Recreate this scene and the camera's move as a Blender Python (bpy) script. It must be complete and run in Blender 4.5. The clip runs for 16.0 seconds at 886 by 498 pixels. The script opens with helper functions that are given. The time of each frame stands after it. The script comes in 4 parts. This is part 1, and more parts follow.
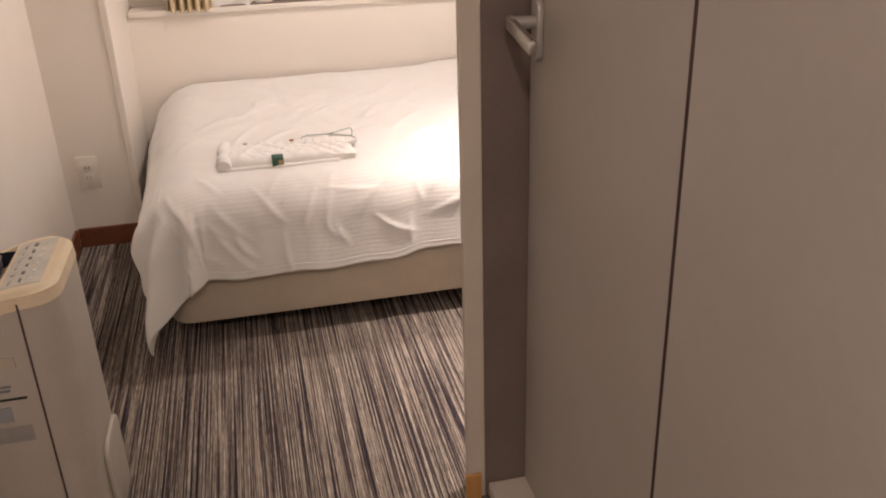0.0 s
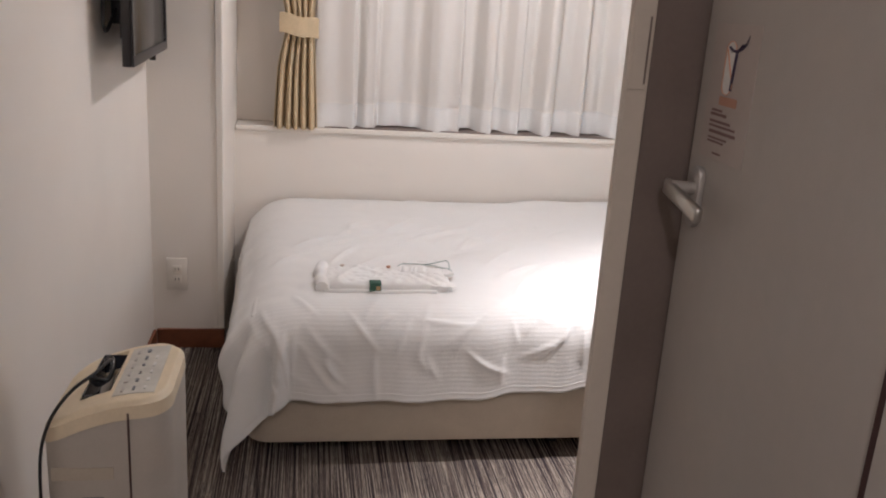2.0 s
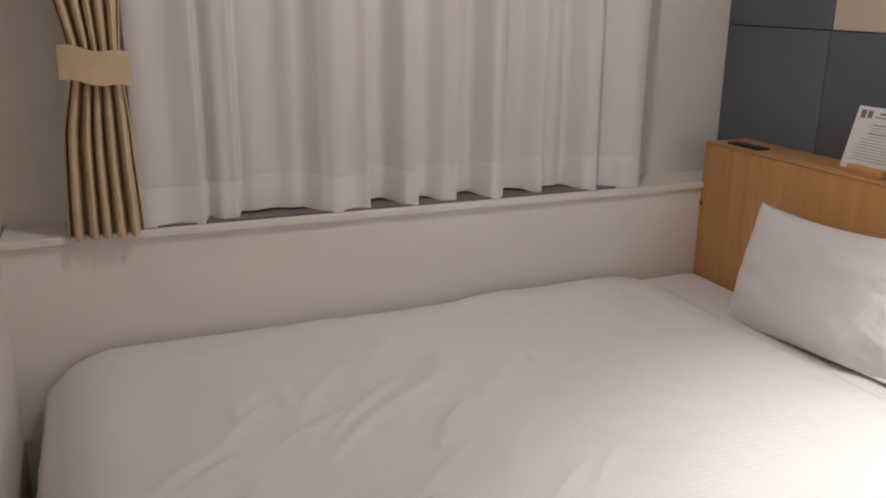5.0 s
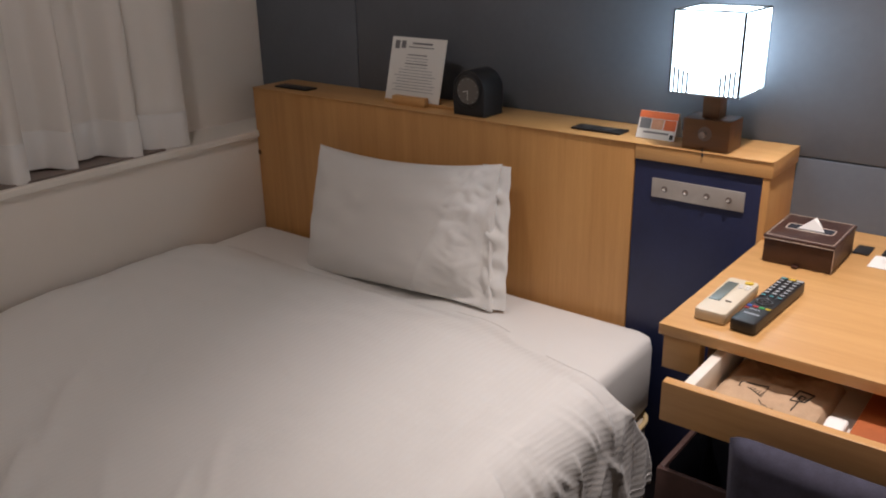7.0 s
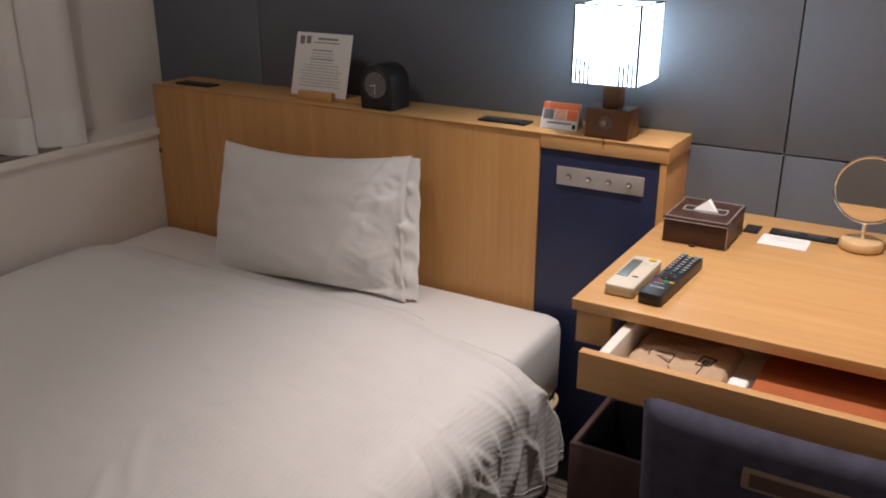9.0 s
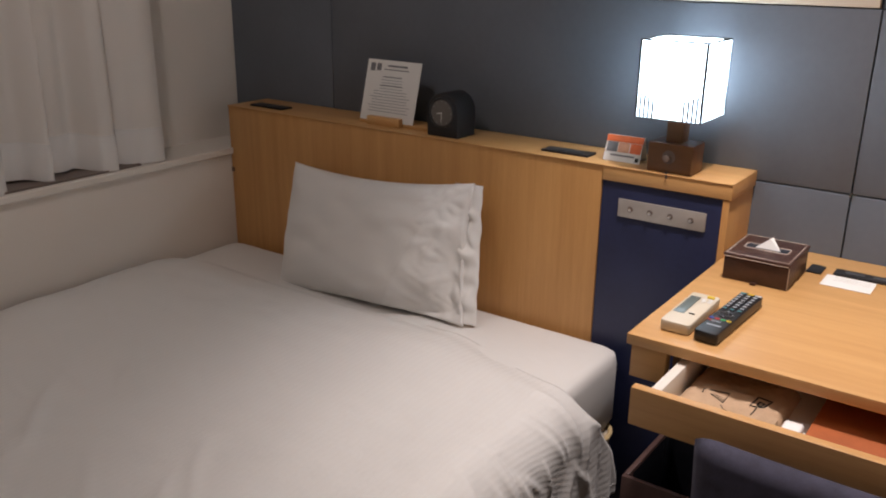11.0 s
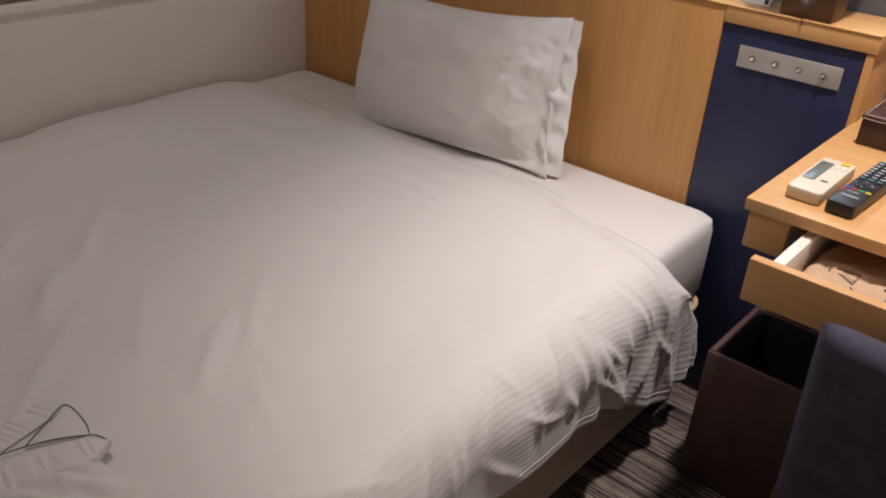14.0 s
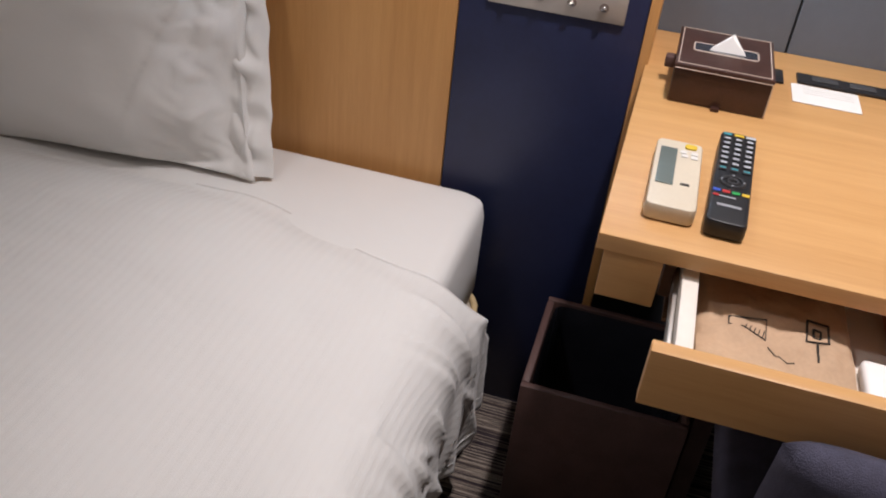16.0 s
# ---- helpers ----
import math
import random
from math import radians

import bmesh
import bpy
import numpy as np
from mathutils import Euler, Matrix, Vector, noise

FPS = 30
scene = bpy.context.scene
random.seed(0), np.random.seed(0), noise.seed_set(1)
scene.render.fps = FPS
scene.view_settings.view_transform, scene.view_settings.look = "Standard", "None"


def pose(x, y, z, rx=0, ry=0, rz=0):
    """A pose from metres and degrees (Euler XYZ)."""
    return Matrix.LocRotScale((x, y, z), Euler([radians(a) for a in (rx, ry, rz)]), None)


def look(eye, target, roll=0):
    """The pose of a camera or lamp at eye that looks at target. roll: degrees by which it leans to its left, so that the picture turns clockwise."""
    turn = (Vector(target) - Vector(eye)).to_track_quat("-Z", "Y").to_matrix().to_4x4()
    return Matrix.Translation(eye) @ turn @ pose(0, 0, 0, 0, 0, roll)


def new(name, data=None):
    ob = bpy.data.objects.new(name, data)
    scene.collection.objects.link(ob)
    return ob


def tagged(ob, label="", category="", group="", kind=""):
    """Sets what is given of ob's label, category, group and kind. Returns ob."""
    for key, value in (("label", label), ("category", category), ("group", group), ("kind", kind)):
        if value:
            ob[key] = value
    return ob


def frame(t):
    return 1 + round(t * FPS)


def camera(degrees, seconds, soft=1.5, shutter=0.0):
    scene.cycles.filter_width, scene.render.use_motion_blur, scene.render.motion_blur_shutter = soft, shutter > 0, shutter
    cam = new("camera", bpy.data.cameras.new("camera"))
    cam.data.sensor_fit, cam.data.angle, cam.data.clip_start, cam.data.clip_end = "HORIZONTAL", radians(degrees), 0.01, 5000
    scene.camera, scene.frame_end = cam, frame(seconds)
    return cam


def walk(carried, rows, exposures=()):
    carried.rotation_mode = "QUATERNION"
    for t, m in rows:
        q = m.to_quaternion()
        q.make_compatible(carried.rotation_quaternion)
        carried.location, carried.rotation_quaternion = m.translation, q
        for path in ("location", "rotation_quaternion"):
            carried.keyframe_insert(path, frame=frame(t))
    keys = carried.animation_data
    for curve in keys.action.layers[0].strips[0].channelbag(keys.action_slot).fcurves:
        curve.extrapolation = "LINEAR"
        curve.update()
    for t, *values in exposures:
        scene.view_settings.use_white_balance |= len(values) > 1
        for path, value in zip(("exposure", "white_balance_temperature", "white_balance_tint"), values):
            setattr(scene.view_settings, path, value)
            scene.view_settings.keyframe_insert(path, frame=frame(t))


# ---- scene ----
cam = camera(54.5, 16.0, soft=2.0, shutter=0.0)
PATH = [
    (0, (-1.636, -3.774, 1.323), (-1.247, -1.998, 0.491), -1.8),
    (0.5, (-1.703, -3.779, 1.319), (-1.411, -1.978, 0.501), -2.0),
    (1, (-1.787, -3.767, 1.339), (-1.567, -1.961, 0.51), -3.4),
    (1.5, (-1.821, -3.743, 1.326), (-1.623, -1.918, 0.534), -2.2),
    (2, (-1.795, -3.685, 1.339), (-1.477, -1.791, 0.78), 3.8),
    (2.5, (-1.763, -3.568, 1.338), (-1.435, -1.671, 0.794), 4.2),
    (3, (-1.752, -3.36, 1.336), (-1.425, -1.465, 0.788), 3.9),
    (3.2, (-1.782, -3.26, 1.332), (-1.453, -1.367, 0.776), 3.4),
    (5.3, (-1.854, -2.174, 1.376), (-0.934, -0.498, 0.788), -0.3),
    (5.5, (-1.822, -2.144, 1.37), (-0.759, -0.568, 0.75), -0.8),
    (5.7, (-1.803, -2.135, 1.373), (-0.622, -0.663, 0.712), -1.0),
    (6, (-1.759, -2.121, 1.372), (-0.444, -0.786, 0.676), -1.1),
    (6.5, (-1.734, -2.121, 1.38), (-0.327, -0.891, 0.667), -1.2),
    (7, (-1.728, -2.117, 1.372), (-0.264, -0.952, 0.666), -1.1),
    (7.5, (-1.73, -2.101, 1.367), (-0.187, -1.042, 0.659), -0.7),
    (8, (-1.742, -2.11, 1.37), (-0.149, -1.133, 0.658), -0.3),
    (8.2, (-1.754, -2.114, 1.357), (-0.144, -1.155, 0.659), -0.0),
    (10.3, (-1.808, -2.092, 1.341), (-0.219, -1.069, 0.686), 1.0),
    (10.5, (-1.792, -2.119, 1.364), (-0.238, -1.054, 0.693), 0.4),
    (11, (-1.805, -2.128, 1.371), (-0.265, -1.029, 0.721), 0.7),
    (11.5, (-1.807, -2.106, 1.346), (-0.284, -0.98, 0.705), 1.0),
    (12, (-1.803, -2.077, 1.332), (-0.359, -0.909, 0.59), 2.1),
    (12.5, (-1.808, -2.068, 1.329), (-0.415, -0.89, 0.509), 2.2),
    (13, (-1.84, -2.068, 1.334), (-0.513, -0.86, 0.452), 1.8),
    (13.5, (-1.814, -2.073, 1.323), (-0.526, -0.835, 0.424), 1.6),
    (14, (-1.718, -1.998, 1.287), (-0.362, -0.891, 0.32), 3.7),
    (14.5, (-1.557, -1.919, 1.272), (-0.077, -1.073, 0.226), 5.9),
    (15, (-1.458, -1.837, 1.256), (0.097, -1.195, 0.174), 5.5),
    (15.5, (-1.399, -1.674, 1.247), (0.19, -1.148, 0.152), 4.7),
    (16, (-1.264, -1.606, 1.226), (0.337, -1.233, 0.087), 6.2),
]
walk(cam, [(t, look(e, g, r)) for t, e, g, r in PATH],
     exposures=[(0.0, 1.88, 6900, 15), (0.5, 1.75, 5950, 10), (1.5, 1.6, 5850, 10), (3.2, 1.4, 5900, 10), (5.3, 0.52, 6200, 11), (6.5, -0.10, 6350, 12), (11.5, -0.12, 6450, 13), (12.5, -0.02, 6500, 13), (14.5, 0.08, 6250, 12), (15.0, 0.03, 6100, 11), (16.0, -0.05, 6050, 11)])

# ---- world and lights ----
world = bpy.data.worlds.new("night")
world.use_nodes = True
world.node_tree.nodes["Background"].inputs[0].default_value = (0.010, 0.012, 0.02, 1)
scene.world = world


def lamp(name, kind, power, colour, m, size=0.1, spot=None, blend=0.5):
    d = bpy.data.lights.new(name, kind)
    d.energy, d.color = power, colour
    if kind == "AREA":
        d.shape, d.size = "DISK", size
    else:
        d.shadow_soft_size = size
    if spot:
        d.spot_size, d.spot_blend = radians(spot), blend
    ob = new(name, d)
    ob.matrix_world = m
    return ob


WARM = (1.0, 0.885, 0.83)
lamp("downlight_desk", "SPOT", 118, WARM, pose(-0.36, -1.76, 2.27), 0.05, 73, 1.0)
lamp("downlight_room", "AREA", 5.5, WARM, pose(-1.05, -0.80, 2.27), 0.11)
lamp("downlight_hall", "AREA", 5.3, WARM, pose(-1.76, -4.35, 2.27), 0.11)


# ---- materials ----
def mat(name):
    m = bpy.data.materials.new(name)
    m.use_nodes = True
    return m, m.node_tree.nodes, m.node_tree.links, m.node_tree.nodes["Principled BSDF"]


def setv(n, **kw):
    for k, v in kw.items():
        n.inputs[k.replace("_", " ")].default_value = v
    return n


def coords(nodes, links, scale=(1, 1, 1), rot=(0, 0, 0), uv=False):
    tc, mp = nodes.new("ShaderNodeTexCoord"), nodes.new("ShaderNodeMapping")
    mp.inputs["Scale"].default_value, mp.inputs["Rotation"].default_value = scale, rot
    links.new(tc.outputs["UV" if uv else "Object"], mp.inputs["Vector"])
    return mp.outputs["Vector"]


def noise_tex(nodes, links, vec, scale, detail=3, rough=0.55):
    n = nodes.new("ShaderNodeTexNoise")
    setv(n, Scale=scale, Detail=detail, Roughness=rough)
    links.new(vec, n.inputs["Vector"])
    return n.outputs["Fac"]


def ramp(nodes, links, fac, stops, interp="LINEAR"):
    r = nodes.new("ShaderNodeValToRGB")
    r.color_ramp.interpolation = interp
    while len(r.color_ramp.elements) < len(stops):
        r.color_ramp.elements.new(0.5)
    for e, (p, c) in zip(r.color_ramp.elements, stops):
        e.position, e.color = p, (*c, 1)
    links.new(fac, r.inputs["Fac"])
    return r.outputs["Color"]


def bump(nodes, links, bsdf, height, strength, dist=0.002, prev=None):
    b = nodes.new("ShaderNodeBump")
    setv(b, Strength=strength, Distance=dist)
    links.new(height, b.inputs["Height"])
    if prev:
        links.new(prev, b.inputs["Normal"])
    links.new(b.outputs["Normal"], bsdf.inputs["Normal"])
    return b.outputs["Normal"]


def surface(name, colour, rough=0.5, metal=0.0, vary=0.08, scale=6, grain=0.0, grain_scale=300, coat=0.0, spec=0.5):
    """A plain surface with uneven tone at a large and a fine scale, and a fine relief."""
    m, n, l, b = mat(name)
    v = coords(n, l)
    big, fine = noise_tex(n, l, v, scale, 4), noise_tex(n, l, v, scale * 12, 2)
    mix = n.new("ShaderNodeMath")
    mix.operation = "MULTIPLY_ADD"
    mix.inputs[1].default_value = 0.4
    l.new(fine, mix.inputs[0]), l.new(big, mix.inputs[2])
    lo, hi = [tuple(max(0, c * (1 + k * vary)) for c in colour) for k in (-1.6, 1.2)]
    l.new(ramp(n, l, mix.outputs[0], [(0.4, lo), (1.0, hi)]), b.inputs["Base Color"])
    setv(b, Roughness=rough, Metallic=metal)
    b.inputs["Coat Weight"].default_value = coat
    b.inputs["Specular IOR Level"].default_value = spec
    if grain:
        bump(n, l, b, noise_tex(n, l, v, grain_scale, 2), grain)
    return m


def wood(name, along="y", light=(0.62, 0.355, 0.14), dark=(0.52, 0.28, 0.098), rough=0.42):
    """Straight-grained beech veneer, grain along one axis."""
    m, n, l, b = mat(name)
    sc = {"x": (1.2, 26, 26), "y": (26, 1.2, 26), "z": (26, 26, 1.2)}[along]
    v = coords(n, l, sc)
    g = noise_tex(n, l, v, 1.6, 6, 0.6)
    v2 = coords(n, l, tuple(c * 6 for c in sc))
    f = noise_tex(n, l, v2, 3.0, 2)
    add = n.new("ShaderNodeMath")
    add.operation = "MULTIPLY_ADD"
    add.inputs[1].default_value = 0.35
    l.new(f, add.inputs[0]), l.new(g, add.inputs[2])
    l.new(ramp(n, l, add.outputs[0], [(0.42, dark), (0.85, light)]), b.inputs["Base Color"])
    setv(b, Roughness=rough)
    bump(n, l, b, f, 0.08, 0.001)
    return m


def wallpaper(name, colour):
    """Vinyl wallpaper with a woven relief."""
    m, n, l, b = mat(name)
    v = coords(n, l)
    big = noise_tex(n, l, v, 1.3, 4)
    l.new(ramp(n, l, big, [(0.3, tuple(c * 0.94 for c in colour)), (0.7, tuple(min(1, c * 1.03) for c in colour))]), b.inputs["Base Color"])
    setv(b, Roughness=0.75)
    bump(n, l, b, noise_tex(n, l, coords(n, l, (1, 1, 0.35)), 260, 3), 0.35, 0.0015)
    return m


def carpet_material():
    m, n, l, b = mat("carpet_stripe")
    v = coords(n, l, (270, 1.3, 1))
    tone = noise_tex(n, l, v, 1.0, 1, 0.5)
    wide = noise_tex(n, l, coords(n, l, (115, 0.9, 1)), 1.0, 1, 0.5)
    mix = n.new("ShaderNodeMath")
    mix.operation = "MULTIPLY_ADD"
    mix.inputs[1].default_value = 0.30
    l.new(wide, mix.inputs[0]), l.new(tone, mix.inputs[2])
    col = ramp(n, l, mix.outputs[0], [(0.0, (0.026, 0.021, 0.028)), (0.55, (0.055, 0.043, 0.046)), (0.60, (0.12, 0.092, 0.078)),
                                      (0.65, (0.23, 0.19, 0.155)), (0.71, (0.36, 0.31, 0.255)), (0.80, (0.09, 0.07, 0.065))], "CONSTANT")
    fuzz = ramp(n, l, noise_tex(n, l, coords(n, l, (300, 26, 1)), 1.0, 2), [(0.3, (0.5, 0.5, 0.52)), (0.7, (1.25, 1.25, 1.25))])
    mul = n.new("ShaderNodeMix")
    mul.data_type, mul.blend_type = "RGBA", "MULTIPLY"
    mul.inputs["Factor"].default_value = 1.0
    l.new(col, mul.inputs["A"]), l.new(fuzz, mul.inputs["B"])
    l.new(mul.outputs["Result"], b.inputs["Base Color"])
    setv(b, Roughness=0.95)
    b.inputs["Specular IOR Level"].default_value = 0.1
    bump(n, l, b, noise_tex(n, l, coords(n, l, (1, 0.5, 1)), 330, 2), 0.8, 0.004)
    return m


def linen(name, colour=(0.74, 0.725, 0.70), stripes=0.0):
    """White cotton; with satin stripes along the cloth's own u."""
    m, n, l, b = mat(name)
    v = coords(n, l)
    l.new(ramp(n, l, noise_tex(n, l, v, 3, 3), [(0.3, tuple(c * 0.97 for c in colour)), (0.7, colour)]), b.inputs["Base Color"])
    setv(b, Roughness=0.85)
    b.inputs["Sheen Weight"].default_value = 0.15
    b.inputs["Specular IOR Level"].default_value = 0.25
    nrm = bump(n, l, b, noise_tex(n, l, v, 700, 2), 0.25, 0.0008)
    nrm = bump(n, l, b, noise_tex(n, l, v, 14, 3), 0.25, 0.006, nrm)
    if stripes:
        w = n.new("ShaderNodeTexWave")
        w.wave_profile = "SIN"
        w.bands_direction = "Y"
        setv(w, Scale=1.0, Distortion=0.3, Detail=1.0)
        l.new(coords(n, l, (21, 21, 21), uv=True), w.inputs["Vector"])
        sharp = ramp(n, l, w.outputs["Fac"], [(0.30, (0, 0, 0)), (0.70, (1, 1, 1))])
        bump(n, l, b, sharp, stripes, 0.0012, nrm)
        l.new(ramp(n, l, sharp, [(0.0, (0.42, 0.42, 0.42)), (1.0, (0.9, 0.9, 0.9))]), b.inputs["Roughness"])
    return m


def curtain_sheer():
    m, n, l, b = mat("curtain_white")
    setv(b, Roughness=0.9)
    b.inputs["Base Color"].default_value = (0.86, 0.82, 0.77, 1)
    b.inputs["Transmission Weight"].default_value = 0.0
    b.inputs["Specular IOR Level"].default_value = 0.15
    bump(n, l, b, noise_tex(n, l, coords(n, l, (1, 1, 0.3)), 600, 2), 0.3, 0.001)
    tr = n.new("ShaderNodeBsdfTranslucent")
    tr.inputs["Color"].default_value = (0.8, 0.78, 0.75, 1)
    mx = n.new("ShaderNodeMixShader")
    mx.inputs[0].default_value = 0.25
    l.new(b.outputs[0], mx.inputs[1]), l.new(tr.outputs[0], mx.inputs[2])
    l.new(mx.outputs[0], n["Material Output"].inputs[0])
    return m


def glow(name, colour, strength):
    m, n, l, b = mat(name)
    b.inputs["Base Color"].default_value = (0.8, 0.8, 0.8, 1)
    b.inputs["Emission Color"].default_value = (*colour, 1)
    b.inputs["Emission Strength"].default_value = strength
    setv(b, Roughness=0.6)
    return m


M = {}
M["wall"] = wallpaper("wallpaper_cream", (0.80, 0.74, 0.67))
M["wall_beige"] = wallpaper("panel_beige", (0.70, 0.60, 0.48))
M["ceiling"] = wallpaper("ceiling_paper", (0.78, 0.75, 0.70))
M["carpet"] = carpet_material()
M["trim_white"] = surface("paint_white", (0.76, 0.71, 0.64), 0.45, vary=0.03)
M["base"] = surface("skirting_red_brown", (0.17, 0.055, 0.022), 0.5, vary=0.2, scale=20)
M["wood_y"] = wood("beech_along", "y")
M["wood_x"] = wood("beech_across", "x")
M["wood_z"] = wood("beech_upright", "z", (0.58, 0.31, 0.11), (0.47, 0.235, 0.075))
M["navy"] = surface("laminate_navy", (0.018, 0.024, 0.070), 0.38, vary=0.12, scale=9, grain=0.06)
M["panel"] = surface("wall_panel_grey", (0.125, 0.140, 0.165), 0.62, vary=0.06, scale=5, grain=0.25, grain_scale=500)
M["seam"] = surface("seam_dark", (0.02, 0.02, 0.025), 0.7)
M["steel"] = surface("brushed_steel", (0.62, 0.60, 0.57), 0.35, 1.0, vary=0.05, scale=40)
M["chrome"] = surface("chrome", (0.80, 0.80, 0.80), 0.12, 1.0, vary=0.02)
M["plate"] = surface("plate_satin", (0.50, 0.47, 0.44), 0.45, 0.55, vary=0.05, scale=50)
M["black"] = surface("plastic_black", (0.014, 0.014, 0.016), 0.4, vary=0.15, scale=30)
M["black_soft"] = surface("plastic_black_matt", (0.010, 0.010, 0.012), 0.6, vary=0.15, scale=30)
M["liner"] = surface("bin_liner", (0.028, 0.030, 0.040), 0.2, vary=0.1, scale=20, grain=0.9, grain_scale=28)
M["leather"] = surface("leather_brown", (0.052, 0.022, 0.016), 0.42, vary=0.2, scale=25, grain=0.35, grain_scale=420)
M["leather_dark"] = surface("leather_dark", (0.085, 0.046, 0.040), 0.5, vary=0.2, scale=20, grain=0.3, grain_scale=380)
M["stitch"] = surface("thread_pale", (0.55, 0.45, 0.38), 0.8)
M["tissue"] = surface("tissue_paper", (0.85, 0.84, 0.82), 0.9, vary=0.02)
M["paper"] = surface("paper_white", (0.78, 0.77, 0.74), 0.8, vary=0.02)
M["ink"] = surface("ink_grey", (0.20, 0.20, 0.21), 0.8)
M["ink_black"] = surface("ink_black", (0.02, 0.018, 0.016), 0.8)
M["orange"] = surface("print_orange", (0.75, 0.16, 0.05), 0.6, vary=0.1, scale=40)
M["orange_pale"] = surface("print_peach", (0.70, 0.36, 0.22), 0.6, vary=0.15, scale=60)
M["folder"] = surface("folder_terracotta", (0.40, 0.105, 0.028), 0.55, vary=0.1, scale=20)
M["kraft"] = surface("kraft_bag", (0.50, 0.345, 0.22), 0.8, vary=0.1, scale=18, grain=0.2, grain_scale=160)
M["chair"] = surface("upholstery_navy", (0.052, 0.050, 0.080), 0.9, vary=0.25, scale=30, grain=0.6, grain_scale=650)
M["grip"] = surface("grip_brown", (0.24, 0.18, 0.125), 0.5, vary=0.1, scale=30)
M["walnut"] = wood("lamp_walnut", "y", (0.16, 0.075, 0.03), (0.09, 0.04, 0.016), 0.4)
M["shade"] = glow("lamp_shade_lit", (0.66, 0.86, 1.0), 8.5)
M["linen"] = linen("sheet_white")
M["duvet"] = linen("duvet_white", stripes=0.22)
M["pillow"] = linen("pillowcase_white")
M["nightwear"] = linen("nightwear_white", (0.78, 0.765, 0.74))
M["divan"] = surface("divan_fabric", (0.50, 0.43, 0.34), 0.85, vary=0.06, scale=14, grain=0.4, grain_scale=500)
M["piping"] = surface("divan_piping", (0.62, 0.47, 0.25), 0.7)
M["curtain"] = curtain_sheer()
M["drape"] = surface("drape_beige", (0.62, 0.49, 0.31), 0.85, vary=0.1, scale=12, grain=0.4, grain_scale=400)
M["cream"] = surface("plastic_cream", (0.47, 0.42, 0.36), 0.42, vary=0.05, scale=12)
M["cream_top"] = surface("plastic_ivory", (0.72, 0.60, 0.42), 0.42, vary=0.07, scale=12)
M["decal"] = surface("decal_pale", (0.68, 0.66, 0.62), 0.6, vary=0.05)
M["panel_grey"] = surface("control_grey", (0.56, 0.53, 0.47), 0.55, vary=0.12, scale=30)
M["door"] = surface("door_laminate", (0.42, 0.38, 0.34), 0.5, vary=0.04, scale=3, grain=0.15, grain_scale=420)
M["jamb"] = surface("door_frame_brown", (0.17, 0.13, 0.11), 0.5, vary=0.08, scale=8)
M["casing"] = surface("casing_cream", (0.58, 0.51, 0.43), 0.5, vary=0.04, scale=8)
M["notice"] = surface("notice_film", (0.43, 0.37, 0.33), 0.45, vary=0.05)
M["insert"] = surface("insert_grey", (0.055, 0.055, 0.058), 0.5)
M["gasket"] = surface("gasket_maroon", (0.05, 0.018, 0.018), 0.6)
M["tv"] = surface("tv_bezel", (0.022, 0.020, 0.022), 0.35, vary=0.1, scale=20)
M["screen"] = surface("tv_screen", (0.014, 0.013, 0.014), 0.18, vary=0.05)
M["green"] = surface("tag_green", (0.03, 0.090, 0.060), 0.7, vary=0.2, scale=80)
M["green_line"] = surface("piping_green", (0.05, 0.15, 0.125), 0.7)
M["tan"] = surface("tag_tan", (0.42, 0.26, 0.12), 0.7)
M["lcd"] = surface("lcd_grey", (0.14, 0.17, 0.16), 0.25)
M["key"] = surface("key_grey", (0.30, 0.31, 0.33), 0.5)
M["glass_mirror"] = surface("mirror_silver", (0.92, 0.92, 0.92), 0.015, 1.0, vary=0.0)
M["light_wood"] = wood("maple_turned", "y", (0.72, 0.50, 0.26), (0.60, 0.38, 0.18), 0.4)
for nm, c in (("red", (0.5, 0.03, 0.03)), ("blue", (0.05, 0.1, 0.5)), ("greenkey", (0.03, 0.35, 0.08)), ("yellow", (0.65, 0.45, 0.03))):
    M[nm] = surface("key_" + nm, c, 0.5)


# ---- mesh helpers ----
def mesh_of(name, bm, material, smooth=False, angle=40):
    bmesh.ops.recalc_face_normals(bm, faces=bm.faces)
    me = bpy.data.meshes.new(name)
    bm.to_mesh(me)
    bm.free()
    me.materials.append(M[material] if isinstance(material, str) else material)
    if smooth:
        me.polygons.foreach_set("use_smooth", [True] * len(me.polygons))
        me.set_sharp_from_angle(angle=radians(angle))
    return me


def part(name, bm, material, parent, label="", smooth=True):
    ob = new(name, mesh_of(name, bm, material, smooth, angle=85 if name in ("cloth", "hem_band", "backrest", "cushion", "case_end", "shirt", "liner") else 40))
    ob.parent = parent
    if label:
        tagged(ob, label)
    return ob


def thing(name, label, category, group="", kind="", at=(0, 0, 0), rz=0):
    ob = new(name)
    ob.matrix_world = pose(*at, 0, 0, rz)
    return tagged(ob, label, category, group, kind)


def single(name, bm, material, label, category, kind="", smooth=True):
    return tagged(new(name, mesh_of(name, bm, material, smooth)), label, category, "", kind)


